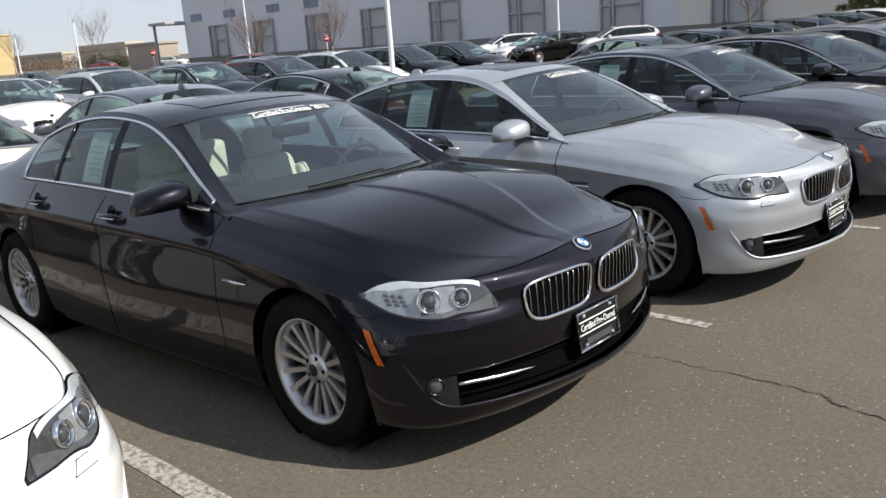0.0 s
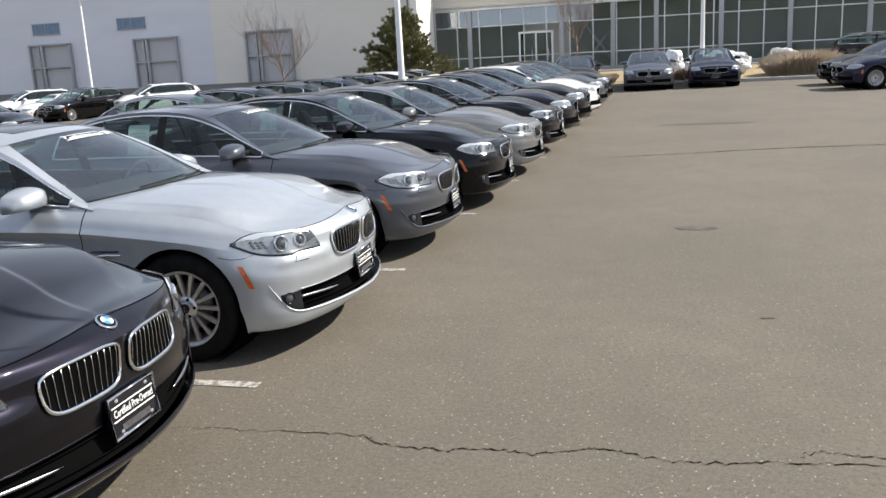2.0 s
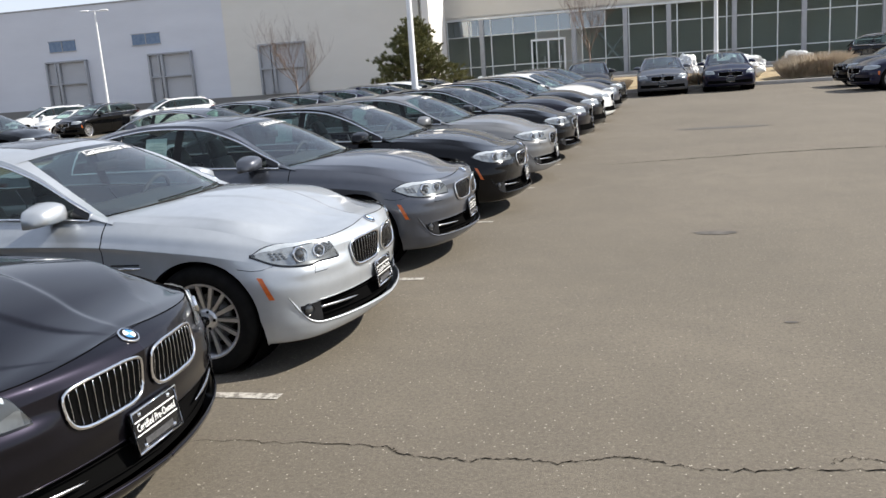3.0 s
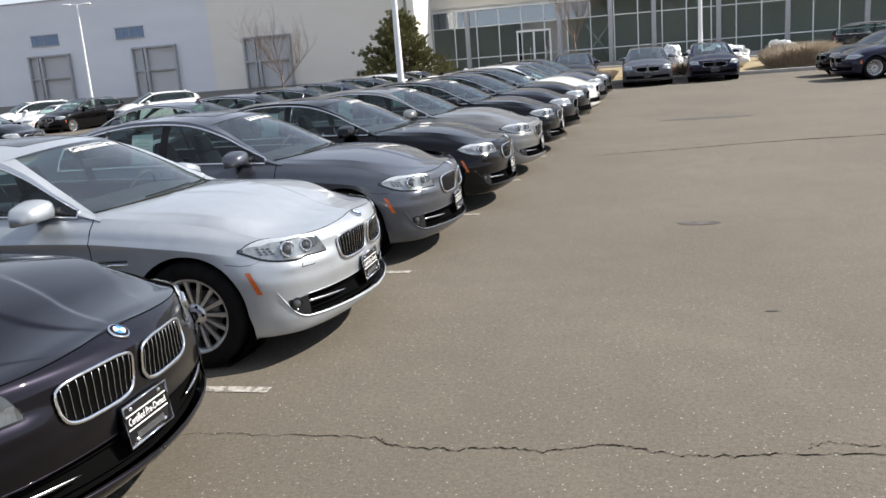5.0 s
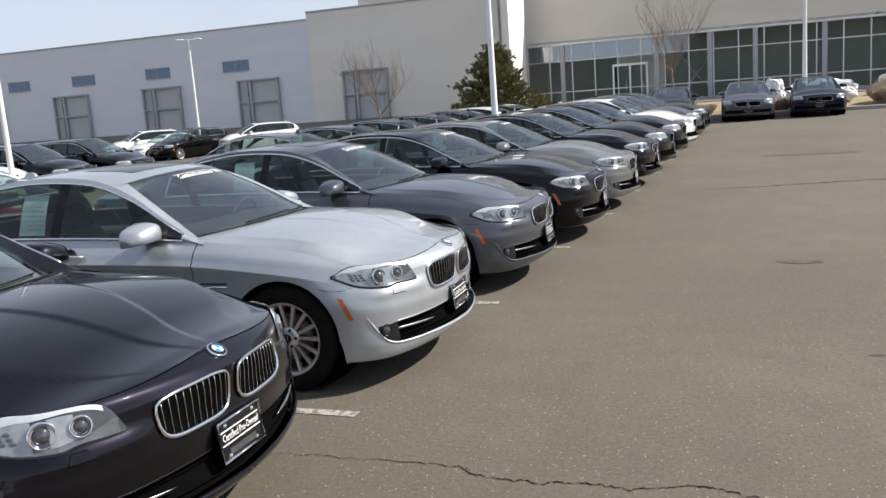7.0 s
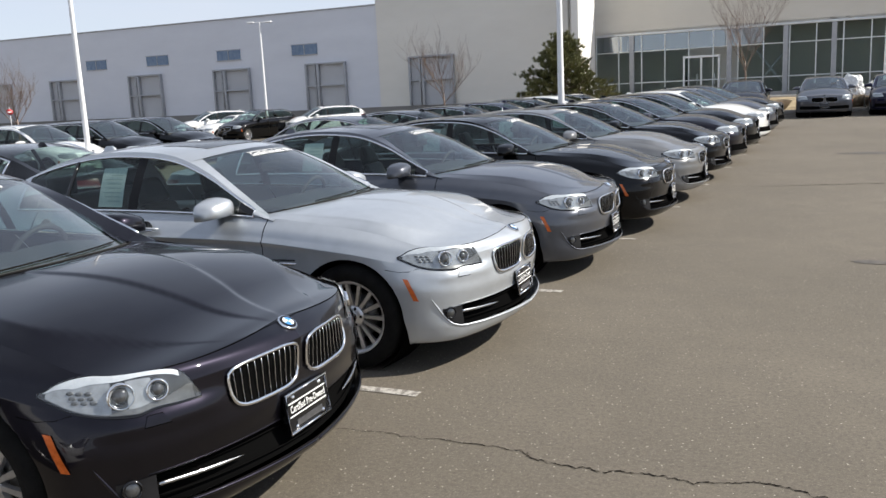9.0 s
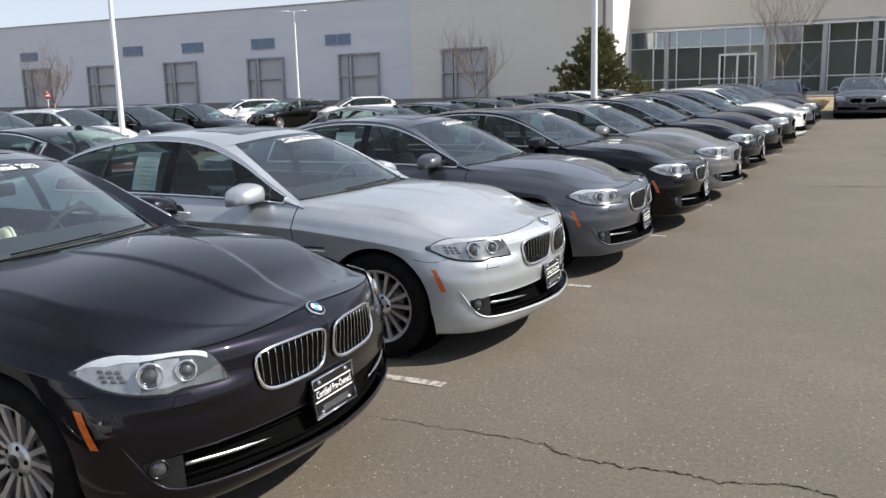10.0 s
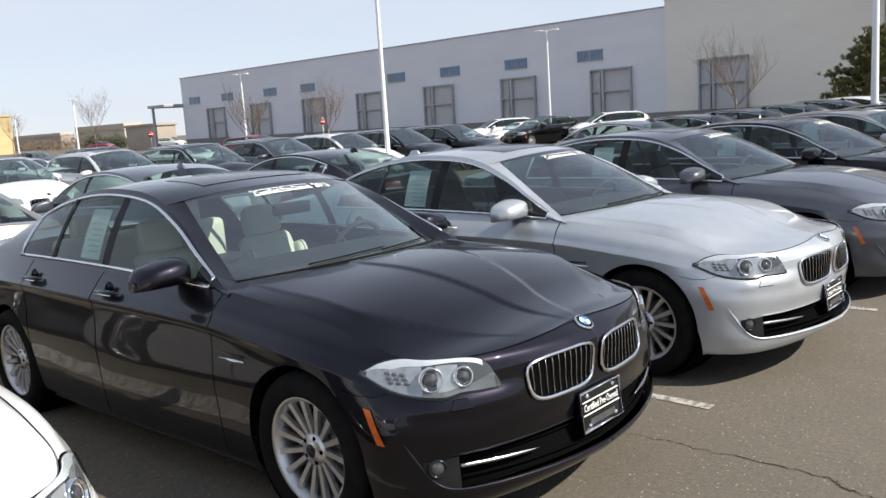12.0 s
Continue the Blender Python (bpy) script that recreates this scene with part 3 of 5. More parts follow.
        p[1] += 0.02 * math.sin(math.pi * v)
        return p

    def u_at(x):
        lo, hi = 0.0, 1.0
        for _ in range(40):
            m = (lo + hi) / 2
            lo, hi = (m, hi) if rail(m)[0] > x else (lo, m)
        return (lo + hi) / 2
    x0, xb, xe = spec["doors"][0] - .16, spec["doors"][1], spec["glass_end"]
    ua, us0, ub0, ub1, ue = u_at(spec["doors"][0] - .115), u_at(x0 - .07), u_at(xb + .035), u_at(xb - .045), u_at(xe)
    uq = u_at(spec["doors"][2] + .27)
    v0, v1 = 0.07, 0.92
    # painted frame of the windows
    us = sorted(set(span(0, ua, .02) + span(ua, ub0, .03) + span(ub0, ub1, .02) + span(ub1, ue, .03) + span(ue, 1, .02)))
    vs = [0, v0] + span(.1, .85, .15) + [v1, 1]
    skin("window_surround", cabin_side, us, vs, paint, keep=lambda u, v: not (ua < u < ue and v0 < v < v1))
    inner = span(v0, v1, .12)
    for pane in skin("front_side_window", cabin_side, span(us0, ub0, .03), inner, SIDE_GLASS):
        pane.visible_shadow = False
    skin("mirror_sail", cabin_side, span(ua, us0, .03), inner, GLOSS_BLACK)
    for pane in skin("rear_side_window", cabin_side, span(ub1, uq, .03), inner, SIDE_GLASS):
        pane.visible_shadow = False
    for pane in skin("quarter_window", cabin_side, span(uq, ue, .03), inner, SIDE_GLASS):
        pane.visible_shadow = False
    skin("door_pillar_trim", cabin_side, [ub0, (ub0 + ub1) / 2, ub1], inner, BLACK_PLASTIC)

    for side in (1, -1):
        def m(p, o=0.0):
            return (p[0], (p[1] + o) * side, p[2] * lift)
        loop = [m(cabin_side(u, v0), .004) for u in span(ua, ue, .03)] + [m(cabin_side(ue, v), .004) for v in span(v0, v1, .2)[1:]] + [m(cabin_side(u, v1), .004) for u in span(ue, ua, .02)[1:]]
        part("window_trim", tube(loop, .0105 if detail == 2 else .012, 6, True), CHROME, car, "bright chrome strip round the side windows")
        if detail == 2:
            part("quarter_divider", tube([m(cabin_side(uq, v), .003) for v in span(v0, v1, .2)], .012, 6), GLOSS_BLACK, car)

    # running gear
    meshes = dict(near=detail == 2, tyre=tyre_mesh(wr), rim=rim_mesh(wr), disc=lathe([(.0, -.02), (.15, -.02), (.15, .01), (0, .01)], 24), cap=lathe([(0, -.083), (.024, -.083), (.029, -.078)], 16), disc_mat=DISC_METAL, lug=lathe([(0, -.069), (.008, -.0695), (.0115, -.066)], 10))
    for x in (0.0, -2.968):
        for side in (-1, 1):
            wheel(car, x, side * 0.80, wr, side, meshes)
    liner = lathe([(ar - .002, .88), (ar + .02, .6), (ar + .01, .45), (0, .45)], 28)
    for x in (0.0, -2.968):
        for side in (-1, 1):
            part("wheel_liner", liner, DARK, car, at=pose(x, 0, 0.335 * lift) @ Matrix.Diagonal((1, side, lift, 1)))

    # cabin
    tub = block(3.0, 1.42, .62, (-1.95, 0, .50), .04)
    tub.transform(up)
    part("cabin_floor", tub, CABIN, car)
    bay = block(1.15, 1.0, .48, (.0, 0, .46), .03)
    bay.transform(up)
    part("engine_cover", bay, DARK, car)
    boot = block(.75, 1.0, .60, (-3.55, 0, .58), .03)
    boot.transform(up)
    part("boot_floor", boot, DARK, car)
    dash = block(.52, 1.22, .22, (-.83, 0, .885), .07, 3)
    dash.transform(up)
    part("dashboard", dash, CABIN, car)
    sm_ = seat_mesh()
    for y in (-.37, .37):
        part("front_seat", sm_, seats, car, at=pose(-1.47, y, .345 * lift))
    bench = joined(block(.5, 1.3, .2, (-2.45, 0, .80 - .22), .06, 3), block(.16, 1.24, .56, (-2.80, 0, .80), .06, 3))
    bench.transform(up)
    part("rear_bench", bench, seats, car)
    if detail == 2:
        for y in (-.35, .35):
            part("rear_headrest", block(.09, .26, .17, (0, 0, 0), .04, 3), seats, car, at=pose(-2.86, y, 1.14 * lift))
        ring = tube([(0, .185 * math.cos(a), .185 * math.sin(a)) for a in np.linspace(0, 2 * math.pi, 28)[:-1]], .016, 6, True)
        sw = joined(ring, block(.03, .14, .1, (0, 0, 0), .012), block(.02, .34, .035, (0, 0, 0), .008))
        part("steering_wheel", sw, CABIN, car, at=pose(-1.02, .37, .93 * lift, 0, 24, 0))
        part("rear_mirror", block(.035, .25, .068, (0, 0, 0), .014), BLACK_PLASTIC, car, at=pose(-1.12, .01, 1.225 * lift))
    finish(car, spec, paint, detail, cabin_side, u_at, sm, ss, lift, across, rm)
    return car


def lettering(body, bold=0.0):
    """Flat mesh of a line of text, width scaled to 1, standing on y = 0."""
    cu = bpy.data.curves.new("text", "FONT")
    cu.body, cu.size, cu.extrude = body, 1.0, 0.0
    cu.resolution_u = 2
    cu.offset = bold
    ob = new("text", cu)
    bpy.context.view_layer.update()
    me = bpy.data.meshes.new_from_object(ob.evaluated_get(bpy.context.evaluated_depsgraph_get()))
    bpy.data.objects.remove(ob)
    bpy.data.curves.remove(cu)
    xs = [v.co.x for v in me.vertices]
    x0, w = min(xs), max(xs) - min(xs)
    for v in me.vertices:
        v.co = ((v.co.x - x0) / w, v.co.y / 0.70, 0)
    me.materials.clear()
    return me


def mapped(me, fn):
    for v in me.vertices:
        v.co = fn(v.co.x, v.co.y)
    me.update()
    return me


HEAD_TOP = spline([(11.25, 6.86), (11.35, 7.06), (11.5, 7.55), (11.8, 8.18), (12.1, 8.58), (12.4, 8.88), (12.7, 8.95), (13.6, 8.95), (13.75, 8.82), (13.9, 8.62), (14.05, 8.30), (14.2, 7.75), (14.35, 6.45), (14.44, 5.72)])
HEAD_LOW = spline([(11.25, 6.74), (11.6, 6.45), (12.0, 6.10), (12.5, 5.76), (13.0, 5.54), (13.35, 5.48), (13.52, 5.64), (14.0, 5.60), (14.44, 5.60)])


def frame_on(p, n):
    """Pose at p whose y axis looks inwards, against n."""
    n = Vector(n).normalized()
    x = Vector((0, 0, 1)).cross(n).normalized()
    z = n.cross(x)
    m = Matrix((x, -n, z)).transposed().to_4x4()
    return Matrix.Translation(p) @ m


MIRROR_FORM = spline([(0, .075, .060), (.06, .116, .100), (.2, .132, .124), (.45, .128, .130), (.72, .112, .120), (.9, .090, .098), (1, .05, .05)])


def mirror_shell():
    """Rounded mirror housing lofted outwards along y, flat at the back."""
    verts, n, stations = [], 18, [0, .04, .1, .2, .32, .45, .6, .74, .85, .92, .97, 1]
    for t in stations:
        h, d = MIRROR_FORM(t)
        for i in range(n):
            a = 2 * math.pi * i / n
            c, e = math.cos(a), math.sin(a)
            x = d * (c if c > 0 else .38 * math.copysign(abs(c) ** .45, c)) - .03 * t
            verts.append((x, -.095 + .225 * t, h / 2 * (abs(e) ** .55 if e > 0 else -.72 * abs(e) ** .4) * 1.22 + .44 * (h - .118)))
    faces = [[k * n + i, k * n + (i + 1) % n, (k + 1) * n + (i + 1) % n, (k + 1) * n + i] for k in range(len(stations) - 1) for i in range(n)]
    faces += [list(range(n))[::-1], [(len(stations) - 1) * n + i for i in range(n)]]
    return clean(verts, faces)


def finish(car, spec, paint, detail, cabin_side, u_at, sm, ss, lift, across, rm):
    """Lamps, grilles, mirrors, trim, stickers and other small parts."""
    def out(s, v, off, side):
        p = skirt_out(s, v, off)
        return (p[0], p[1] * side, p[2] * lift)

    def decal(name, s0, s1, low, high, off, material, side, parent=car, label="", n=14, m=5):
        us, ks = span(s0, s1, (s1 - s0) / n), span(0, 1, 1 / m)
        verts, faces = grid_mesh(lambda s, k: skirt_out(s, low(s) + (high(s) - low(s)) * k, off), us, ks, flip=True, mirror=side < 0)
        me = clean(verts, faces)
        me.transform(Matrix.Diagonal((1, 1, lift, 1)))
        return part(name, me, material, parent, label)

    fine = detail == 2
    for side in (-1, 1):
        # headlamp
        low, top = (lambda s: HEAD_LOW(s)[0]), (lambda s: HEAD_TOP(s)[0])
        lamp = decal("headlight", 11.25, 14.44, lambda s: low(s) - .16, lambda s: min(9.0, top(s) + .15), .002, GLOSS_BLACK, side, n=40)
        decal("housing", 11.30, 14.40, low, top, .004, LAMP_DARK if fine else LAMP_BASE, side, lamp, n=36)
        decal("brow", 11.36, 14.10, lambda s: top(s) - (.76 if fine else .9) * min(1, (s - 11.3) * 1.4) + .22 * max(0, s - 13.0), lambda s: top(s) - .04, .007, LAMP_WHITE, side, lamp, "pale light bar along the upper edge", n=30, m=3)
        decal("reflector", 11.42, 12.78, lambda s: low(s) + .12, lambda s: top(s) - .5 * min(1, (s - 11.3) * 1.4), .006, LAMP_BASE, side, lamp, n=14, m=4)
        if fine:
            decal("reflector", 13.12, 13.60, lambda s: low(s) + .45, lambda s: top(s) - .85, .006, LAMP_BASE, side, lamp, n=8, m=3)
            decal("lower_trim", 12.75, 14.30, lambda s: low(s) + .04, lambda s: min(top(s) - .1, low(s) + .55 + 1.5 * max(0, s - 13.72)), .007, LAMP_TRIM, side, lamp, "grey trim under the lamps", n=16, m=2)
            for i in range(9):
                s_, v_ = 11.93 + .19 * (i % 3) + .06 * (i // 3), 7.42 - .33 * (i // 3) + .02 * (i % 3)
                dot = lathe([(0, -.003), (.008, -.003), (.0105, 0)], 10)
                dot.transform(Matrix.Diagonal((1.25, 1, .72, 1)))
                part("reflector_cell", dot, LAMP_TRIM, lamp, at=frame_on(out(s_, v_, .007, side), skirt_normal(s_, v_) * (1, side, 1)))
            for s_, v_, r in ((12.98, 7.12, .044), (13.68, 7.05, .036)):
                ring = new("projector")
                ring.parent = lamp
                ring.matrix_basis = frame_on(out(s_, v_, .0, side), (0.80, side * .58, .15))
                part("ring", lathe([(r - .007, -.004), (r - .004, -.016), (r, -.018), (r + .003, -.014), (r + .004, 0)], 28), CHROME, ring, "bright ring round the lamp")
                part("bulb_lens", lathe([(0, -.020), (r * .35, -.018), (r * .62, -.011), (r * .72, 0)], 20), LAMP_BULB, ring)
                part("bowl", lathe([(r * .7, -.002), (r - .006, -.006)], 24), LAMP_BASE, ring)
        decal("lens", 11.28, 14.42, lambda s: low(s) - .03, lambda s: min(9.0, top(s) + .03), .014, LENS, side, lamp, n=36)
        if not fine:
            decal("side_marker", 11.52, 11.78, lambda s: 3.5, lambda s: 4.6, .004, AMBER, side, label="slim amber side marker", n=2, m=6)
            # Flat near-black sheet on the bumper, painting the shade of the intake.
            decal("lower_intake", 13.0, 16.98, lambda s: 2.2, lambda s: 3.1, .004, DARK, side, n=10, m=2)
        else:
            # side marker, fog lamp, washer cover
            verts, faces = grid_mesh(lambda a, b: skirt_out(11.46 + .34 * (1 - b) + .17 * a, 3.45 + 1.15 * b, .005), span(0, 1, .5), span(0, 1, .2), mirror=side < 0)
            me = clean(verts, faces)
            me.transform(Matrix.Diagonal((1, 1, lift, 1)))
            part("side_marker", me, AMBER, car, "slim slanted amber side marker")
            lip = [(12.36, 3.55), (12.48, 3.25), (12.68, 2.78), (12.95, 2.34), (13.3, 2.11), (13.8, 2.04), (14.6, 2.02), (15.6, 2.0), (16.5, 1.99), (17, 1.99)]
            edge = spline([(a, b) for a, b in lip])
            decal("fog_lamp_surround", 12.70, 13.42, lambda s: edge(s)[0], lambda s: 3.02 + .1 * (s - 12.7), .003, BLACK_PLASTIC, side, n=12)
            fl = new("fog_lamp")
            fl.parent = car
            fl.matrix_basis = frame_on(out(12.98, 2.80, .0, side), (0.8, side * .58, 0))
            part("lamp_ring", lathe([(.026, 0), (.030, -.010), (.034, -.010), (.037, 0)], 20), GLOSS_BLACK, fl)
            part("lamp_glass", lathe([(0, -.010), (.016, -.009), (.027, -.003)], 16), LAMP_BULB, fl, "small round fog lamp")
            bar = [out(13.44 + 1.75 * i / 12, 2.76 - .10 * i / 12, -.012, side) for i in range(13)]
            part("intake_bar", tube(bar, [.009] * 9 + [.008, .006, .004, .002], 8), SLAT, car, "chrome bar across the lower intake")
            f = spline([(i, *q) for i, q in enumerate(lip)])
            part("intake_edge", tube([out(*f(k), -.001, side) for k in span(0, 9, .3)], [.001 + .006 * min(1, k / 1.5) for k in span(0, 9, .3)], 8), paint, car)
            part("mouth_edge", tube([out(s, 3.13, -.003, side) for s in span(13.3, 17, .2)], .005, 6), paint, car)
            verts, faces = grid_mesh(lambda a, b: skirt_out(13.33 + (.08 * b if a < .5 else .46 - .12 * b), 4.72 + .48 * b, .004), [0, 1], [0, .5, 1], mirror=side < 0)
            part("washer_cover", clean(verts, faces), paint, car)
            part("washer_seam", tube([out(13.33, 4.72, .003, side), out(13.41, 5.20, .003, side), out(13.67, 5.20, .003, side), out(13.79, 4.72, .003, side)], .0022, 4, True), DARK, car)
            part("bumper_seam", tube([out(s, v, .0004, side) for s, v in ((10.95, 5.05), (11.3, 5.02), (11.65, 5.25), (12.0, 5.85))], .0016, 4), DARK, car)
        # kidney grille
        g0, g1 = 14.98, 16.84
        def kidney(a):
            """Rounded kidney outline, a turning once round."""
            c, d = math.cos(a), math.sin(a)
            power = 2 / 4.6
            h = abs(d) ** power * (1.40 if d > 0 else 1.26)
            return (g0 + g1) / 2 + (g1 - g0) / 2 * math.copysign(abs(c) ** power, c), 5.60 + math.copysign(h, d)

        def reach(s, up):
            k = min(1.0, abs(2 * (s - g0) / (g1 - g0) - 1))
            return 5.60 + (1.40 if up else -1.26) * (1 - k ** 4.6) ** (1 / 4.6)
        # Near-black sheet on the skin: the shade behind the slats is its colour.
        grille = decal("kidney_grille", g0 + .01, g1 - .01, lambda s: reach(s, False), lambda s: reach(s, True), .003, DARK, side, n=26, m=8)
        ring = [out(*kidney(2 * math.pi * i / 56), .009, side) for i in range(56)]
        part("grille_frame", tube(ring, [.0066 + .0032 * max(0, -math.sin(2 * math.pi * i / 56)) for i in range(56)] if fine else .009 if spec is SUV else .0042, 8, True), CHROME, grille, "chrome kidney frame")
        for i in range(11 if fine else 6 if spec is SUV else 0):
            s_ = g0 + .12 + (g1 - g0 - .22) * i / (10 if fine else 5)
            part("grille_slat", tube([out(s_, reach(s_, False) + (reach(s_, True) - reach(s_, False)) * k, .006 + .006 * math.sin(math.pi * k), side) for k in (.02, .25, .5, .75, .98)], .0017 if fine else .006, 5), SLAT, grille)
        # wing mirror
        mir = new("wing_mirror")
        mir.parent = car
        mir.matrix_basis = pose(-.955, side * .915, 1.012 * lift, 0, 0, side * -8) @ Matrix.Diagonal((1.0, 1.16 * side, .97, 1))
        part("mirror_shell", mirror_shell(), paint, mir)
        part("mirror_glass", block(.006, .165, .090, (-.042, .012, .006), .003), CHROME, mir)
        part("mirror_arm", tube([(.005, -.05, -.035), (.012, -.11, -.055), (.01, -.19, -.062)], [.030, .024, .034], 8, False, .6), BLACK_PLASTIC, mir)
        # door handles
        for s_, v_ in ((6.42, 7.62), (4.88, 7.62)):
            c = Vector(out(s_, v_, .0, side))
            h = new("door_handle")
            h.parent = car
            h.matrix_basis = Matrix.Translation(c)
            part("recess", lathe([(0, .002), (.048, .003), (.056, -.003)], 20), GLOSS_BLACK, h, at=frame_on((0, side * .001, -.004), (0, side, .15)))
            part("grip", tube([(-.115, side * .012, 0), (-.09, side * .034, .002), (0, side * .040, .004), (.09, side * .034, .002), (.115, side * .012, 0)], [.009, .014, .016, .014, .009], 8, False, .75), paint, h)
            part("grip_strip", tube([(-.09, side * .046, -.008), (0, side * .053, -.006), (.09, side * .046, -.008)], .0045, 6), CHROME, h)
        if fine:
            vent = part("fender_vent", tube([out(8.45, 4.70, .004, side), out(8.75, 4.75, .008, side), out(9.0, 4.78, .004, side)], [.006, .010, .004], 6), CHROME, car, "small chrome fender trim")
            part("fender_vent_slot", tube([out(8.40, 4.87, .002, side), out(8.98, 4.95, .002, side)], .006, 6), GLOSS_BLACK, vent)
            part("sill_trim", tube([out(s, .95, .0, side) for s in span(4.9, 9.0, .3)], .012, 6), BLACK_PLASTIC, car)
        # tail lamp
        decal("tail_lamp", 1.0, 2.75, lambda s: 6.2 + .5 * max(0, s - 1.9), lambda s: 8.3, .004, RED_LENS, side, label="red tail lamp wrapping the corner", n=10, m=3)

    # middle of the front
    if fine:
        # Shallow backing behind the mouth, its deep shade painted as near-black.
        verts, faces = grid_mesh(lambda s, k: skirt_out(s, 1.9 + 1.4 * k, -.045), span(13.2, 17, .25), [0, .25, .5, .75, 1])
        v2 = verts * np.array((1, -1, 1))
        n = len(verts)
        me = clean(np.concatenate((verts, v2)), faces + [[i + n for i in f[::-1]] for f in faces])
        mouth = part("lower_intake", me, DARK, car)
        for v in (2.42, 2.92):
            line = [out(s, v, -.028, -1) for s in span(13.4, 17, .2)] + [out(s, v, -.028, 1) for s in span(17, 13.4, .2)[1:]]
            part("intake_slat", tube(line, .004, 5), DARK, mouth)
    badge = new("badge")
    badge.parent = car
    bp = skirt_out(17, 8.4, .002)
    badge.matrix_basis = frame_on((bp[0], 0, bp[2] * lift), (0.54, 0, .84))
    part("badge_rim", lathe([(0, -.004), (.036, -.005), (.039, -.007), (.042, -.005), (.043, 0)], 28), CHROME, badge)
    part("badge_disc", lathe([(0, -.0075), (.026, -.0075), (.036, -.007)], 24), GLOSS_BLACK, badge)
    if fine:
        for i, mat in ((0, BADGE_BLUE), (1, STICKER), (2, BADGE_BLUE), (3, STICKER)):
            a = [i * math.pi / 2 + math.pi / 12 * j for j in range(7)]
            part("badge_quarter", mesh_of([(0, -.010, 0)] + [(.025 * math.cos(g), -.0095, .025 * math.sin(g)) for g in a], [[0, j, j + 1] for j in range(1, 7)]), mat, badge)
    plate = new("plate_holder")
    plate.parent = car
    plate.matrix_basis = pose(.838, 0, .412 * lift, 0, -5, 0)
    part("plate", block(.014, .300, .158, (0, 0, 0), .004), GLOSS_BLACK, plate, "black dealer plate with white lettering")
    frame_pts = [(.009, -.152, -.081), (.009, .152, -.081), (.009, .152, .081), (.009, -.152, .081)]
    part("plate_frame", tube(frame_pts, .0075, 6, True), CHROME, plate)
    if fine:
        part("plate_mount", block(.05, .22, .10, (-.03, 0, 0), .004), BLACK_PLASTIC, plate)
        for y, z in ((-.10, .062), (.10, .062), (-.10, -.062), (.10, -.062)):
            part("plate_screw", lathe([(0, -.016), (.007, -.014), (.009, -.008)], 10), CHROME, plate, at=frame_on((0, y, z), (1, 0, 0)))
        part("plate_lettering", mapped(lettering("Certified Pre-Owned", .01), lambda a, b: (.0095, -.130 + .26 * a, .000 + .030 * b)), STICKER, plate)
        for z in (-.014, .040):
            part("plate_line", block(.002, .276, .005, (.0085, 0, z)), STICKER, plate)
        part("plate_band", block(.002, .19, .026, (.0085, 0, -.050)), ALLOY_DULL, plate, "row of unreadable grey lettering")
        # shut lines of the hood and the bumper
        for side in (-1, 1):
            part("hood_seam", tube([out(s, 8.97, .0005, side) for s in span(12.3, 17, .2)], .0026, 4), DARK, car)
        # wipers
        for a, b in ((-.60, .02), (-.02, .56)):
            pts = []
            for i in range(9):
                k = a + (b - a) * i / 8
                p = across(sm(.012 + .022 * i / 8), ss(.012 + .022 * i / 8), k)
                pts.append((p[0] + .005, p[1], p[2] * lift + .006))
            part("wiper", tube(pts, .0042, 5), RUBBER, car)
        cowl = [tuple(np.array(across(sm(0), ss(0), k)) * (1, 1, lift) + (0.02, 0, -.004)) for k in span(-1, 1, .1)]
        part("cowl_trim", tube(cowl, .008, 6, False, .6), RUBBER, car)

        def on_screen(w, k, off=.004):
            p = across(sm(w), ss(w), k)
            return (p[0] + off, p[1], p[2] * lift + off)
        part("banner_lettering", mapped(lettering("Certified Pre-Owned", .025), lambda a, b: on_screen(.842 + .058 * b, -.44 + .64 * a)), STICKER, car, "white dealer lettering across the windshield top")
        for w in (.832, .909):
            verts, faces = grid_mesh(lambda a, b: on_screen(w + .008 * b, -.46 + .66 * a), span(0, 1, .1), [0, 1])
            part("banner_line", mesh_of(verts, faces), STICKER, car)
        part("banner_year", mapped(lettering("2013", .03), lambda a, b: on_screen(.838 + .070 * b, 0.25 + .22 * a)), STICKER, car)
        ub = u_at(spec["doors"][1] - .11)
        ue = u_at(spec["doors"][1] - .33)
        for side in (-1,):
            def sheet(a, b):
                p = cabin_side(ub + (ue - ub) * a, .12 + .62 * b)
                return (p[0] - .03 * b, (p[1] - .012) * side, p[2] * lift)
            verts, faces = grid_mesh(sheet, span(0, 1, .25), span(0, 1, .2))
            sh = part("window_sheet", clean(verts, faces), PAPER, car, "pale printed price sheet behind the rear window")
            for i in range(7):
                verts, faces = grid_mesh(lambda a, b: tuple(np.array(sheet(.12 + (.5 + .24 * ((i * 7) % 3) / 2) * a, .14 + .11 * i + .03 * b)) + (0, side * .003, 0)), span(0, 1, .5), [0, 1])
                part("print_bar", clean(verts, faces), PRINT, sh)

    def on_roof(w, k, off):
        e = rm(w)
        p = across(e.copy(), RAIL_OF[id(spec)](spec["roof_rail"][0] + (spec["roof_rail"][1] - spec["roof_rail"][0]) * w), k)
        return (p[0], p[1], p[2] * lift + off)
    verts, faces = grid_mesh(lambda w, k: on_roof(w, k, .003), span(.12, .42, .06), span(-.60, .60, .12), flip=True)
    part("sunroof", clean(verts, faces), GLOSS_BLACK, car)
    fin = block(.16, .045, .055, (0, 0, .02), .012, 2, .45)
    fin.transform(Matrix.Translation(Vector(on_roof(.93, 0, .0))))
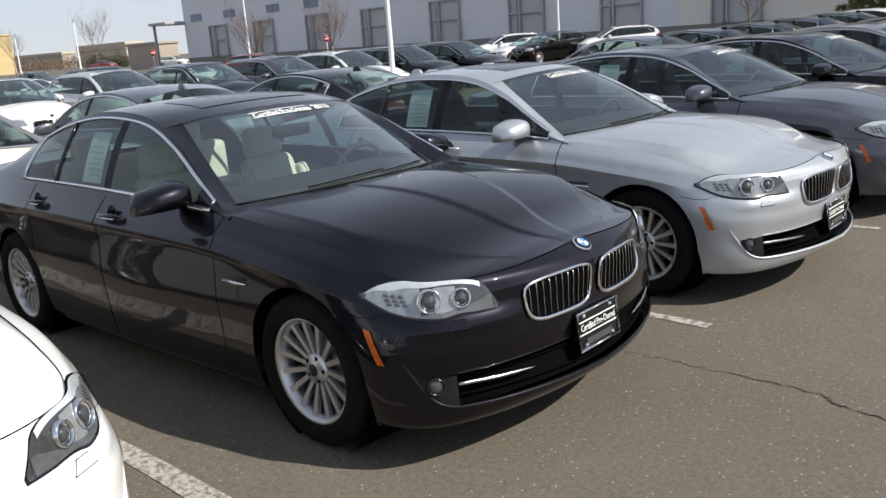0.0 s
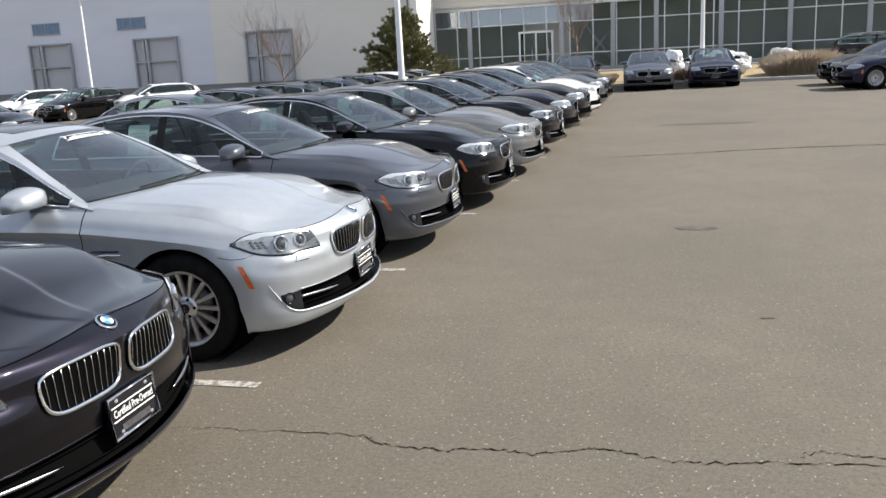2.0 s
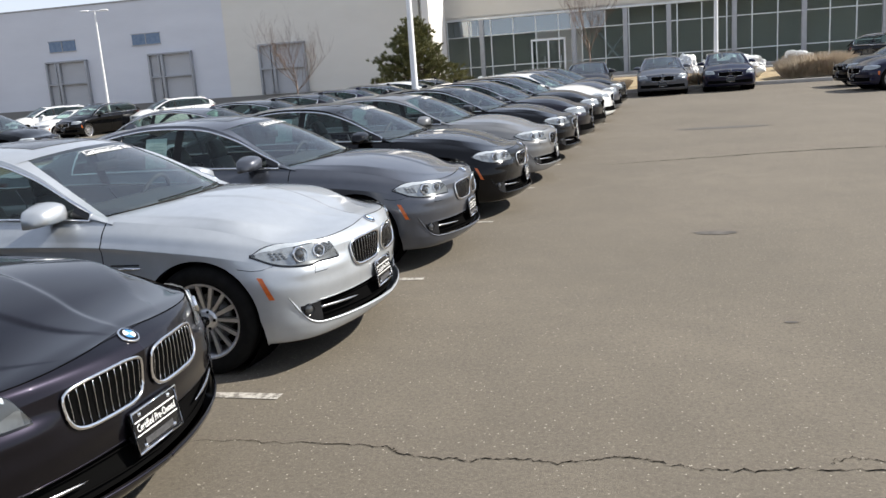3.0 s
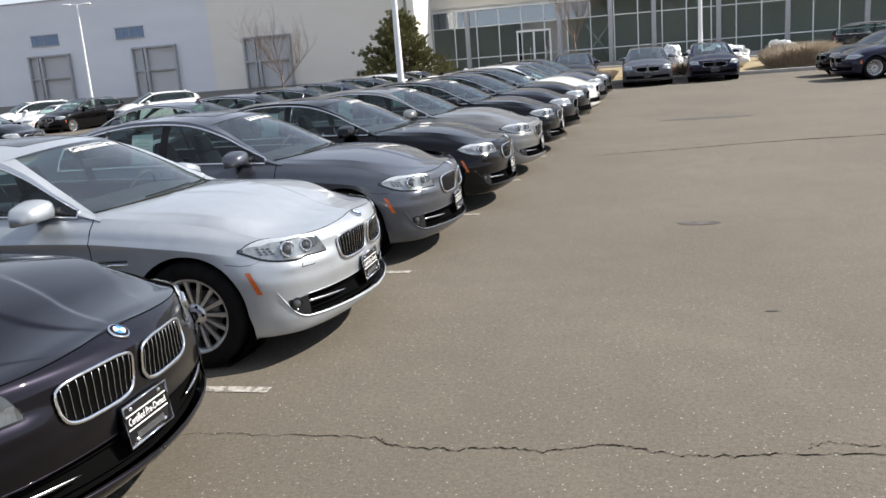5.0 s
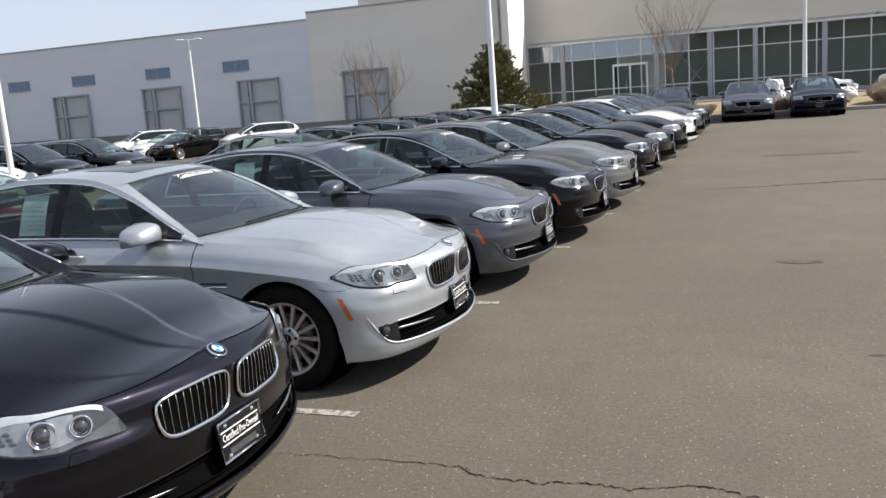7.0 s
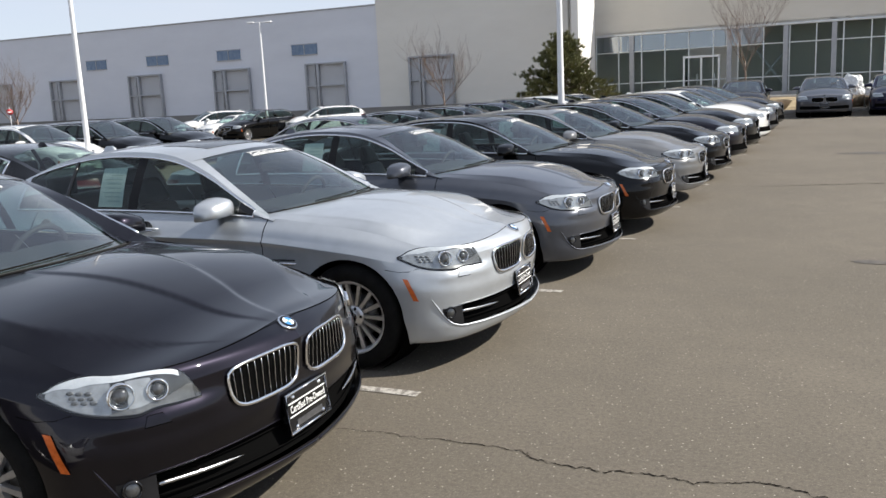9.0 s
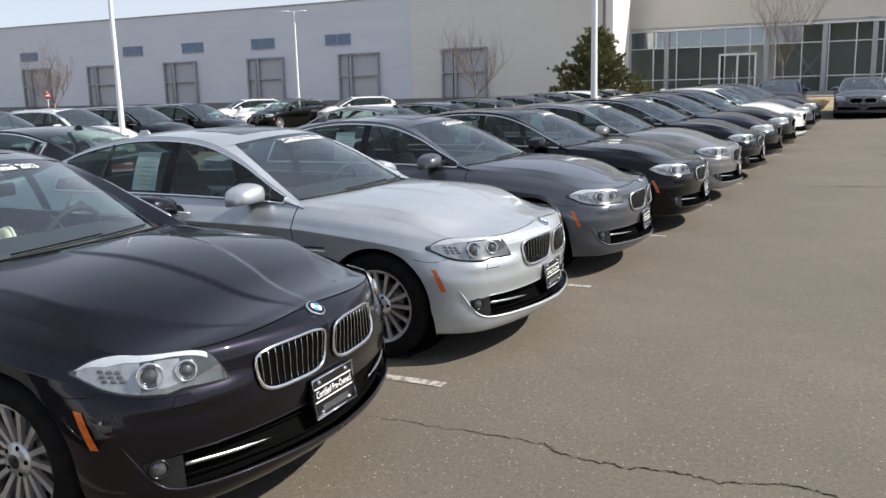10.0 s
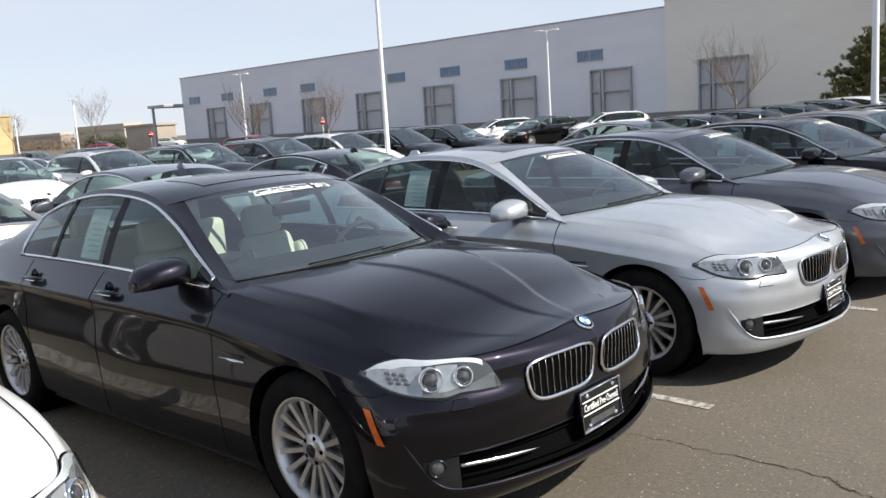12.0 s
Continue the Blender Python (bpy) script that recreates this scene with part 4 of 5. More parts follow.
    part("antenna_fin", fin, paint, car)
    if spec is SUV:
        for side in (-1, 1):
            part("roof_rail", tube([tuple(Vector(on_roof(w, .93 * side, .03 if .05 < w < .9 else .0))) for w in span(.03, .94, .07)], .014, 6), CHROME if detail == 1 else BLACK_PLASTIC, car)


SLAT = noisy(shader("grille_slat", (0.5, 0.5, 0.51), 0.25, 1.0), 30, (0.42, 0.42, 0.43), (0.6, 0.6, 0.61))
RAIL_OF = {id(k): spline(k["rail"]) for k in (SEDAN, SUV)}


# ---- the lot: asphalt, paint lines, cracks ----
def asphalt_material():
    """Sun-bleached asphalt: broad stains, aggregate speckle and fine relief."""
    m = shader("asphalt", (0.16, 0.15, 0.135), 0.92)
    nt = m.node_tree
    b = nt.nodes["Principled BSDF"]
    tc = nt.nodes.new("ShaderNodeTexCoord")

    def noise(scale, detail, rough=0.6):
        n = nt.nodes.new("ShaderNodeTexNoise")
        n.inputs["Scale"].default_value, n.inputs["Detail"].default_value, n.inputs["Roughness"].default_value = scale, detail, rough
        nt.links.new(tc.outputs["Object"], n.inputs["Vector"])
        return n.outputs["Fac"]

    def ramp(src, lo, hi, a, z):
        r = nt.nodes.new("ShaderNodeMapRange")
        for i, v in enumerate((lo, hi, a, z)):
            r.inputs[i + 1].default_value = v
        nt.links.new(src, r.inputs[0])
        return r.outputs[0]

    def mix(fac, a, c, mode="MIX"):
        x = nt.nodes.new("ShaderNodeMix")
        x.data_type, x.blend_type = "RGBA", mode
        nt.links.new(fac, x.inputs["Factor"])
        for key, val in (("A", a), ("B", c)):
            if isinstance(val, tuple):
                x.inputs[key].default_value = (*val, 1)
            else:
                nt.links.new(val, x.inputs[key])
        return x.outputs["Result"]
    base = mix(ramp(noise(0.35, 5), .35, .65, 0, 1), (0.114, 0.097, 0.073), (0.149, 0.127, 0.096))
    base = mix(ramp(noise(3.0, 6), .40, .72, 0, .5), base, (0.100, 0.086, 0.067))
    base = mix(ramp(noise(95.0, 3, .7), .58, .72, 0, .75), base, (0.275, 0.247, 0.198))
    base = mix(ramp(noise(140.0, 2, .7), .60, .75, 0, .7), base, (0.041, 0.036, 0.029))
    base = mix(ramp(noise(36.0, 6, .8), .52, .34, 0, .8), base, (0.073, 0.062, 0.048))
    base = mix(ramp(noise(52.0, 6, .8), .52, .68, 0, .6), base, (0.214, 0.188, 0.149))
    vor = nt.nodes.new("ShaderNodeTexVoronoi")
    vor.inputs["Scale"].default_value = 26
    nt.links.new(tc.outputs["Object"], vor.inputs["Vector"])
    base = mix(ramp(vor.outputs["Distance"], .06, .13, .85, 0), base, (0.469, 0.436, 0.360))
    nt.links.new(base, b.inputs["Base Color"])
    bp = nt.nodes.new("ShaderNodeBump")
    bp.inputs["Strength"].default_value, bp.inputs["Distance"].default_value = 0.55, 0.006
    nt.links.new(noise(120.0, 4, .7), bp.inputs["Height"])
    nt.links.new(bp.outputs[0], b.inputs["Normal"])
    return m


ASPHALT = asphalt_material()
gx = [-3000, -600, -200, -100, -60, -30, -11, -8, -5, -2, 0, 3, 10, 30, 60, 200, 600, 3000]
gy = [-3000, -600, -100, -20, 0, 8, 9, 10, 11, 12, 13.5, 15, 17.5, 20, 25, 30, 40, 50, 60, 100, 300, 1000, 3000]
gv, gf = grid_mesh(lambda x, y: (x, y, ground_z(x, y)), gx, gy)
tagged(part("ground", mesh_of(gv, gf), ASPHALT, None), "worn grey-brown asphalt of a dealer parking lot", "ground", kind="structure")


def worn_paint():
    """White road paint rubbed through in places."""
    m = shader("stall_paint", (0.5, 0.48, 0.44), 0.85)
    noisy(m, 26, (0.15, 0.138, 0.12), (0.43, 0.405, 0.36), 8, rough=0.72)
    worn = [k for k in m.node_tree.nodes if k.type == "MAP_RANGE"][-1]
    worn.inputs[1].default_value, worn.inputs[2].default_value = 0.42, 0.55
    return m


STALL_PAINT = worn_paint()


def stall_line(x0, x1, y, width=0.08):
    n = max(2, int((x1 - x0) / .25))
    rng = random.Random(int(y * 100) + 7)
    verts, faces = [], []
    for i in range(n + 1):
        x = x0 + (x1 - x0) * i / n
        for sgn in (-1, 1):
            yy = y + sgn * width / 2 + rng.uniform(-.006, .006)
            verts.append((x, yy, ground_z(x, yy) + .004))
    for i in range(n):
        faces.append([2 * i, 2 * i + 2, 2 * i + 3, 2 * i + 1])
    return mesh_of(verts, faces, False)


LINE_Y = [-4.07, -1.43, 1.27, 3.86, 6.43, 8.98, 11.5, 14.1, 16.6, 19.2, 21.8, 24.4]
for i, y in enumerate(LINE_Y):
    tip = .74 + .056 * (y - 1.27)
    tagged(part("stall_line", stall_line(tip - 5.0, tip, y, 0.105 if i < 2 else 0.08), STALL_PAINT, None), "worn white parking stall line on asphalt", "road marking", "stall lines", "structure")

CRACK_FILL = noisy(shader("crack", (0.008, 0.007, 0.006), 1.0, Specular_IOR_Level=0.0), 60, (0.004, 0.004, 0.003), (0.014, 0.012, 0.010))


def crack(points, width, seed, branch=0.0):
    """A ragged, tapering fissure through the points."""
    rng = random.Random(seed)
    f = spline([(i, *p) for i, p in enumerate(points)])
    verts, faces, n = [], [], (len(points) - 1) * 24
    jy = 0.0
    for i in range(n + 1):
        t = i / n
        x, y = f(t * (len(points) - 1))
        jy = jy * .6 + rng.uniform(-.014, .014)
        w = width * (.12 + .75 * rng.random()) * min(1, 6 * t + .15, 6 * (1 - t) + .15)
        x += rng.uniform(-.006, .006)
        z = ground_z(x, y) + .0035
        verts += [(x, y + jy - w / 2, z), (x, y + jy + w / 2, z)]
        if i:
            faces.append([2 * i - 2, 2 * i, 2 * i + 1, 2 * i - 1])
    return mesh_of(verts, faces, False)


tagged(part("crack", crack([(.35, .70), (.88, .705), (1.47, .72), (1.60, .655), (1.84, .615), (2.17, .64), (2.33, .61), (2.58, .70), (2.80, .635), (3.07, .615), (3.45, .655), (4.2, .66), (5.2, .60), (6.5, .7)], .013, 3), CRACK_FILL, None), "long dark ragged crack across the asphalt", "crack", kind="structure")
tagged(part("crack", crack([(3.42, .70), (3.52, .765), (3.9, .735), (4.6, .80)], .009, 5), CRACK_FILL, None), "thin forked crack beside the long one", "crack", kind="structure")
tagged(part("crack", crack([(1.9, 11.2), (3.5, 11.55), (5.0, 11.9), (6.9, 12.05), (9.5, 12.2), (14, 12.6)], .065, 8), CRACK_FILL, None), "sealed dark seam across the driving lane", "crack", kind="structure")
STAIN = noisy(shader("oil_stain", (0.06, 0.053, 0.046), 0.8), 9, (0.05, 0.044, 0.038), (0.115, 0.102, 0.088))


def blot(x, y, rx, ry, seed):
    rng = random.Random(seed)
    pts = [(x + rx * math.cos(a) * rng.uniform(.85, 1.1), y + ry * math.sin(a) * rng.uniform(.85, 1.1)) for a in np.linspace(0, 2 * math.pi, 25)[:-1]]
    return mesh_of([(px, py, ground_z(px, py) + .004) for px, py in pts], [list(range(24))], False)


for x, y, rx, ry, seed in ((3.34, 5.52, .20, .10, 1), (4.3, 16.6, 1.0, .24, 2), (3.58, 2.65, .045, .02, 3)):
    tagged(part("oil_stain", blot(x, y, rx, ry, seed), STAIN, None), "dark oil stain soaked into the asphalt", "stain", "oil stains", "structure")


# ---- buildings ----
def stucco(name, a, b):
    return bumpy(noisy(shader(name, a, 0.9), 0.25, a, b, 8, stretch=(1, 1, 3)), 25, 0.15)


GREY_WALL = stucco("grey_stucco", (0.67, 0.68, 0.72), (0.73, 0.74, 0.78))
BEIGE_WALL = stucco("beige_stucco", (0.74, 0.705, 0.635), (0.80, 0.765, 0.695))
CREAM_WALL = stucco("cream_panel", (0.62, 0.59, 0.525), (0.68, 0.65, 0.585))
WHITE_WALL = stucco("white_fin", (0.80, 0.78, 0.74), (0.85, 0.83, 0.79))
BASE_BAND = stucco("base_band", (0.20, 0.19, 0.18), (0.25, 0.24, 0.22))
STEEL = noisy(shader("grey_steel", (0.36, 0.365, 0.38), 0.5, 0.2), 5, (0.34, 0.345, 0.36), (0.43, 0.435, 0.45))
PANEL_GREY = stucco("infill_panel", (0.48, 0.485, 0.50), (0.53, 0.535, 0.55))
WHITE_METAL = noisy(shader("white_metal", (0.84, 0.84, 0.84), 0.4), 6, (0.80, 0.80, 0.80), (0.87, 0.87, 0.87))
MULLION = noisy(shader("mullion", (0.66, 0.68, 0.68), 0.35, 0.3), 6, (0.60, 0.62, 0.62), (0.72, 0.74, 0.74))
VENT_GLASS = noisy(shader("vent_glass", (0.12, 0.18, 0.28), 0.12), 4, (0.10, 0.16, 0.26), (0.17, 0.24, 0.35))
# Near-black tone: the dimness of deep rooms and gaps is put into the colour.
DEEP_SHADE = noisy(shader("deep_shade", (0.03, 0.03, 0.03), 0.8), .5, (0.003, 0.003, 0.003), (0.075, 0.078, 0.075), 8)
CONCRETE = bumpy(noisy(shader("concrete", (0.40, 0.38, 0.35), 0.9), 2.5, (0.34, 0.32, 0.30), (0.45, 0.43, 0.40)), 40, 0.2)

ZG = 0.62
hall = thing("service_hall", "long grey stucco hall with framed blind bays", "building")
part("wall", block(60.2, .5, 8.5, (-54.46, 50.25, 3.70)), GREY_WALL, hall)
part("base_band", block(60.2, .06, 1.6, (-54.46, 49.968, .30)), BASE_BAND, hall)
part("roof_cap", block(60.3, .62, .10, (-54.46, 50.25, 7.99), .02), STEEL, hall)
part("end_wall", block(.5, 40, 8.5, (-84.3, 70.5, 3.70)), GREY_WALL, hall)
wing = thing("beige_wing", "beige stucco wing with one framed bay", "building")
part("wall", block(13.36, .5, 8.9, (-17.66, 50.15, 3.95)), BEIGE_WALL, wing)
part("base_band", block(13.36, .06, 1.6, (-17.66, 49.868, .30)), BASE_BAND, wing)
part("roof_cap", block(13.4, .62, .12, (-17.66, 50.15, 8.44), .02), STEEL, wing)


def bay(parent, right, face):
    """Projecting steel frame with infill, left jamb doubled and one cross rail."""
    w, z0, z1 = 3.15, 1.12, 4.30
    left = right - w
    b = part("bay_infill", block(w - .1, .05, z1 - z0, (right - w / 2, face - .03, (z0 + z1) / 2)), PANEL_GREY, parent, "grey infill panel of a framed bay")
    for x, t in ((left, .12), (left + .75, .12), (left + .98, .18), (right, .12)):
        part("bay_post", block(t, .30, z1 - z0, (x, face - .16, (z0 + z1) / 2), .01), STEEL, b)
    part("bay_rail", block(w, .26, .10, (right - w / 2, face - .17, z0 + (z1 - z0) * .52), .01), STEEL, b)
    part("bay_head", block(w + .12, .30, .12, (right - w / 2, face - .16, z1), .01), STEEL, b)


def vent(parent, right, face):
    v = part("vent_window", block(2.1, .05, .74, (right - 1.05, face - .03, 5.37)), VENT_GLASS, parent, "bluish strip window high in the wall")
    part("vent_mullion", block(.05, .09, .74, (right - 1.05, face - .04, 5.37)), STEEL, v)
    for z in (5.0, 5.74):
        part("vent_frame", block(2.2, .09, .05, (right - 1.05, face - .04, z)), STEEL, v)


for right in (-26.97, -35.08, -43.35, -51.75, -59.6, -68.1, -76.2):
    bay(hall, right, 50.0)
for right in (-29.2, -35.8, -42.55, -48.8, -60.9, -66.9, -74.45, -80.9):
    vent(hall, right, 50.0)
bay(wing, -18.75, 49.9)
tower = thing("rear_block", "tall cream block rising behind the beige wing", "building")
part("wall", block(60, 12, 16, (6.8, 62.2, 6.5)), CREAM_WALL, tower)
canopy = thing("end_canopy", "flat steel canopy on a post at the hall's end", "canopy")
part("slab", block(3.6, 6, .3, (-86.2, 50.5, 5.0), .03), STEEL, canopy)
part("post", block(.25, .25, 5.0, (-87.7, 48.0, 2.4), .02), STEEL, canopy)

# glass front
show = thing("showroom_front", "showroom with a tall glass front under a cream wall", "building")
FACE = 55.2
PANE_BLUE = glass_material("blue_facade_glass", (0.45, 0.58, 0.68), 0.30)
part("upper_wall", block(38, .6, 7.2, (8.2, FACE + .2, 8.72)), CREAM_WALL, show)
part("soffit_edge", block(38, .7, .14, (8.2, FACE + .12, 5.08), .01), MULLION, show)
# Back wall and floor carry the room's shade as near-black colour.
part("back_wall", block(38, .3, 6, (8.2, FACE + 4, 3.4)), DEEP_SHADE, show)
part("floor_slab", block(38, 9.4, .2, (8.2, FACE + 4.6, .62)), DEEP_SHADE, show)
part("ceiling", block(38, 9.4, .2, (8.2, FACE + 4.6, 5.2)), CREAM_WALL, show)
part("curb_wall", block(38, .3, .35, (8.2, FACE, .80), .01), CONCRETE, show)
xs = [-10.4 + 1.52 * i for i in range(25)]
for i, x in enumerate(xs):
    part("mullion", block(.07, .16, 4.2, (x, FACE - .03, 2.95), .008), MULLION, show)
for x in (-8.0, -1.81, 1.53, 4.28, 8.29, 12.42, 17.02):
    part("column", block(.30, .30, 4.2, (x, FACE - .06, 2.95), .02), STEEL, show)
for z in (1.9, 3.95):
    part("transom", block(38, .12, .07, (8.2, FACE - .02, z), .008), MULLION, show)
for i in range(len(xs) - 1):
    for z0, z1 in ((.98, 1.87), (1.93, 3.92), (3.98, 5.02)):
        if 3 < i < 6 and z1 < 3.95:
            continue
        glass = PANE_BLUE if z0 > 3.9 and i < 7 else PANE
        part("pane", block(1.44, .02, z1 - z0, ((xs[i] + xs[i + 1]) / 2, FACE, (z0 + z1) / 2)), glass, show).visible_shadow = False
door = part("door_frame", joined(block(.10, .2, 2.75, (-4.62, FACE - .06, 2.02)), block(.10, .2, 2.75, (-2.44, FACE - .06, 2.02)), block(2.3, .2, .12, (-3.53, FACE - .06, 3.40)), block(.10, .2, 2.7, (-3.53, FACE - .06, 2.02))), WHITE_METAL, show, "white framed double glass door")
for x in (-4.075, -2.985):
    part("door_pane", block(.95, .02, 2.6, (x, FACE - .06, 2.02)), PANE, door)
    part("door_bar", tube([(x + .3, FACE - .2, 1.6), (x + .3, FACE - .2, 2.3)], .02), MULLION, door)
part("brace", tube([(-.6, FACE + .5, .8), (1.6, FACE + .5, 3.6)], .08, 8), WHITE_METAL, show)
part("brace", tube([(1.9, FACE + .5, .8), (-.2, FACE + .5, 3.6)], .08, 8), WHITE_METAL, show)
fin = thing("white_fin_wall", "bright white fin wall beside the glass front", "wall")
part("fin", block(.45, 4.4, 12.5, (-10.205, 50.7, 6.5), .02), WHITE_WALL, fin)
# Solid strip; its near-black colour stands for the shade in a gap.
part("slot", block(.5, .2, 12.0, (-10.70, 50.6, 6.5)), DEEP_SHADE, fin)

# planting strip in front of the glass
DRY_SOIL = bumpy(noisy(shader("dry_mulch", (0.30, 0.23, 0.13), 1.0), 1.8, (0.22, 0.16, 0.09), (0.40, 0.32, 0.19), 8), 30, 0.6, 0.03)
gv, gf = grid_mesh(lambda x, y: (x, y, ground_z(x, y) + .05 + .28 * math.sin(math.pi * min(1, max(0, (y - 33.4) / 16)))), span(-9, 26, 2.5), span(33.4, 49.5, 2.3))
tagged(part("planting_strip", mesh_of(gv, gf), DRY_SOIL, None), "dry tan mulch strip in front of the showroom", "planting bed", kind="structure")
tagged(part("kerb", block(35.4, .18, .17, (8.5, 33.3, ground_z(8, 33.3) + .06), .03), CONCRETE, None), "low concrete kerb along the planting strip", "kerb", kind="structure")
tagged(part("pavement", block(36, 5.0, .16, (8, 52.0, ZG + .08), .02), CONCRETE, None), "pale concrete walk along the glass front", "pavement", kind="structure")


# ---- poles ----
def light_pole(x, y, height, radius, turn=0):
    z = ground_z(x, y)
    p = thing("light_pole", "tall white light pole with twin lamp heads", "street lamp", pose(x, y, z, 0, 0, turn), "lot light poles")
    part("base", lathe([(0, .75), (.26, .75), (.29, .70), (.29, -.2)], 20, "z"), CONCRETE, p)
    part("shaft", lathe([(radius * .62, height), (radius, .75)], 14, "z"), WHITE_METAL, p)
    part("arm", block(.8, .06, .06, (0, 0, height), .01), WHITE_METAL, p)
    for s in (-1, 1):
        part("lamp_head", block(.46, .30, .10, (s * .58, 0, height + .02), .04), WHITE_METAL, p)


light_pole(-15.9, 15.2, 7.4, .08, 40)
light_pole(-4.55, 24.1, 7.4, .11, 40)
light_pole(5.75, 36.6, 7.4, .10, 40)
light_pole(-30.3, 44.8, 7.2, .09, 20)
light_pole(-62.8, 43.0, 7.0, .10, 20)
light_pole(-127.2, 57.0, 8.2, .15, 20)
light_pole(-150.0, 57.0, 7.0, .13, 20)

# ---- plants ----
BARK = bumpy(noisy(shader("bark", (0.20, 0.15, 0.12), 0.9), 12, (0.14, 0.10, 0.085), (0.26, 0.20, 0.16)), 60, 0.5)
NEEDLE = noisy(shader("pine_needles", (0.09, 0.10, 0.04), 0.7), 2.0, (0.075, 0.082, 0.026), (0.20, 0.195, 0.075))
STRAW = noisy(shader("straw", (0.34, 0.27, 0.19), 0.8), 3, (0.36, 0.29, 0.21), (0.58, 0.49, 0.37))


def bare_tree(x, y, height, spread, seed, label, girth=1.0):
    """Leafless young tree: trunk, limbs and fine twigs."""
    rng = random.Random(seed)
    t = thing("bare_tree", label, "tree", pose(x, y, ground_z(x, y)), "bare trees")
    trunk = [(0, 0, -.1), (.03, .02, height * .2), (-.02, .04, height * .38)]
    part("trunk", tube(trunk, [.09 * girth, .075 * girth, .05 * girth], 8), BARK, t)
    limbs, twigs = [], []

    def grow(p, d, length, r, level, into):
        pts, rad = [Vector(p)], [r]
        for k in range(4):
            d = (d + Vector((rng.uniform(-.18, .18), rng.uniform(-.18, .18), .10 + rng.uniform(-.08, .10)))).normalized()
            pts.append(pts[-1] + d * length / 4)
            rad.append(r * (1 - .17 * (k + 1)))
        into.append(tube(pts, rad, 5 if level < 2 else 3))
        if level < 3:
            for k in range(6 if level == 0 else 5):
                q = pts[1 + k % 4].lerp(pts[min(4, 2 + k % 4)], rng.random())
                a = rng.uniform(0, 2 * math.pi)
                side = Vector((math.cos(a), math.sin(a), .55)).normalized()
                grow(q, (d * .75 + side * .75).normalized(), length * rng.uniform(.45, .62), r * .5, level + 1, twigs)
    for k in range(7):
        a = 2 * math.pi * k / 7 + rng.uniform(-.3, .3)
        b = Vector(trunk[-1]) + Vector((0, 0, rng.uniform(-.8, .1)))
        limbs.clear()
        grow(b, Vector((math.cos(a) * spread, math.sin(a) * spread, 1.0)).normalized(), height * .5 * rng.uniform(.8, 1.1), .034 * girth, 0, limbs)
        part("limb", joined(*limbs), BARK, t)
    tagged(part("twig_crown", joined(*twigs), BARK, t), kind="stuff")


bare_tree(-17.3, 44.5, 5.5, 1.45, 4, "leafless young tree before the beige wall", .8)
bare_tree(-.3, 46.5, 5.9, .45, 9, "leafless slender tree before the glass front", .65)
bare_tree(-53.5, 37.0, 4.6, 1.0, 14, "leafless reddish tree by the grey hall")
bare_tree(-44.8, 37.5, 4.9, .9, 21, "leafless reddish tree by the grey hall")
bare_tree(-140, 66, 8.5, .8, 25, "leafless tree on the far side of the road")
bare_tree(-160, 60, 7.5, .8, 29, "leafless tree on the far side of the road")


def evergreen(x, y, height, radius):
    """Young pine: whorls of upturned branches with needle tufts, broad below, with an uneven outline and gaps."""
    rng = random.Random(31)
    t = thing("pine_tree", "dense dark green young pine by the parked row", "tree", pose(x, y, ground_z(x, y)))
    part("trunk", tube([(0, 0, -.1), (.03, 0, height * .5), (-.1, 0, height * .97)], [.14, .09, .02], 8), BARK, t)
    verts, faces, branches = [], [], []
    for i in range(120):
        h = .02 + .96 * (i / 119) ** 1.05
        a = i * 2.4 + rng.uniform(-.4, .4)
        lobe = .80 + .20 * math.sin(3 * a + 1.3 * i / 20) + .16 * rng.uniform(-1, 1)
        env = radius * min(1.0, (1.04 - h) / .78) ** .85 * lobe
        base = Vector((-.1 * h, 0, height * h * .88))
        tip = Vector((math.cos(a) * env - .1 * h, math.sin(a) * env, height * min(1.0, h * .90 + .10 + .05 * rng.random())))
        bend = base.lerp(tip, .55) - Vector((0, 0, .14 * env / radius))
        branches.append(tube([base, bend, tip], [.026, .017, .006], 4))
        for k in range(18 + int(16 * env / radius)):
            q = rng.uniform(.30, 1.0)
            on = base.lerp(bend, q / .55) if q < .55 else bend.lerp(tip, (q - .55) / .45)
            c = on + Vector((rng.gauss(0, .12), rng.gauss(0, .12), rng.gauss(0, .07)))
            aim = Vector((math.cos(a) * .7, math.sin(a) * .7, .9))
            for n_ in range(13):
                d = (aim + Vector((rng.gauss(0, .55), rng.gauss(0, .55), rng.gauss(0, .45)))).normalized() * rng.uniform(.14, .26)
                w = d.cross(Vector((rng.gauss(0, 1), rng.gauss(0, 1), rng.gauss(0, 1)))).normalized() * .030
                n = len(verts)
                verts += [c - w, c + w, c + d]
                faces.append([n, n + 1, n + 2])
    part("branch_frame", joined(*branches), BARK, t)
    tagged(part("needles", mesh_of(verts, faces, False), NEEDLE, t), kind="stuff")


evergreen(-8.25, 38.5, 4.2, 2.5)


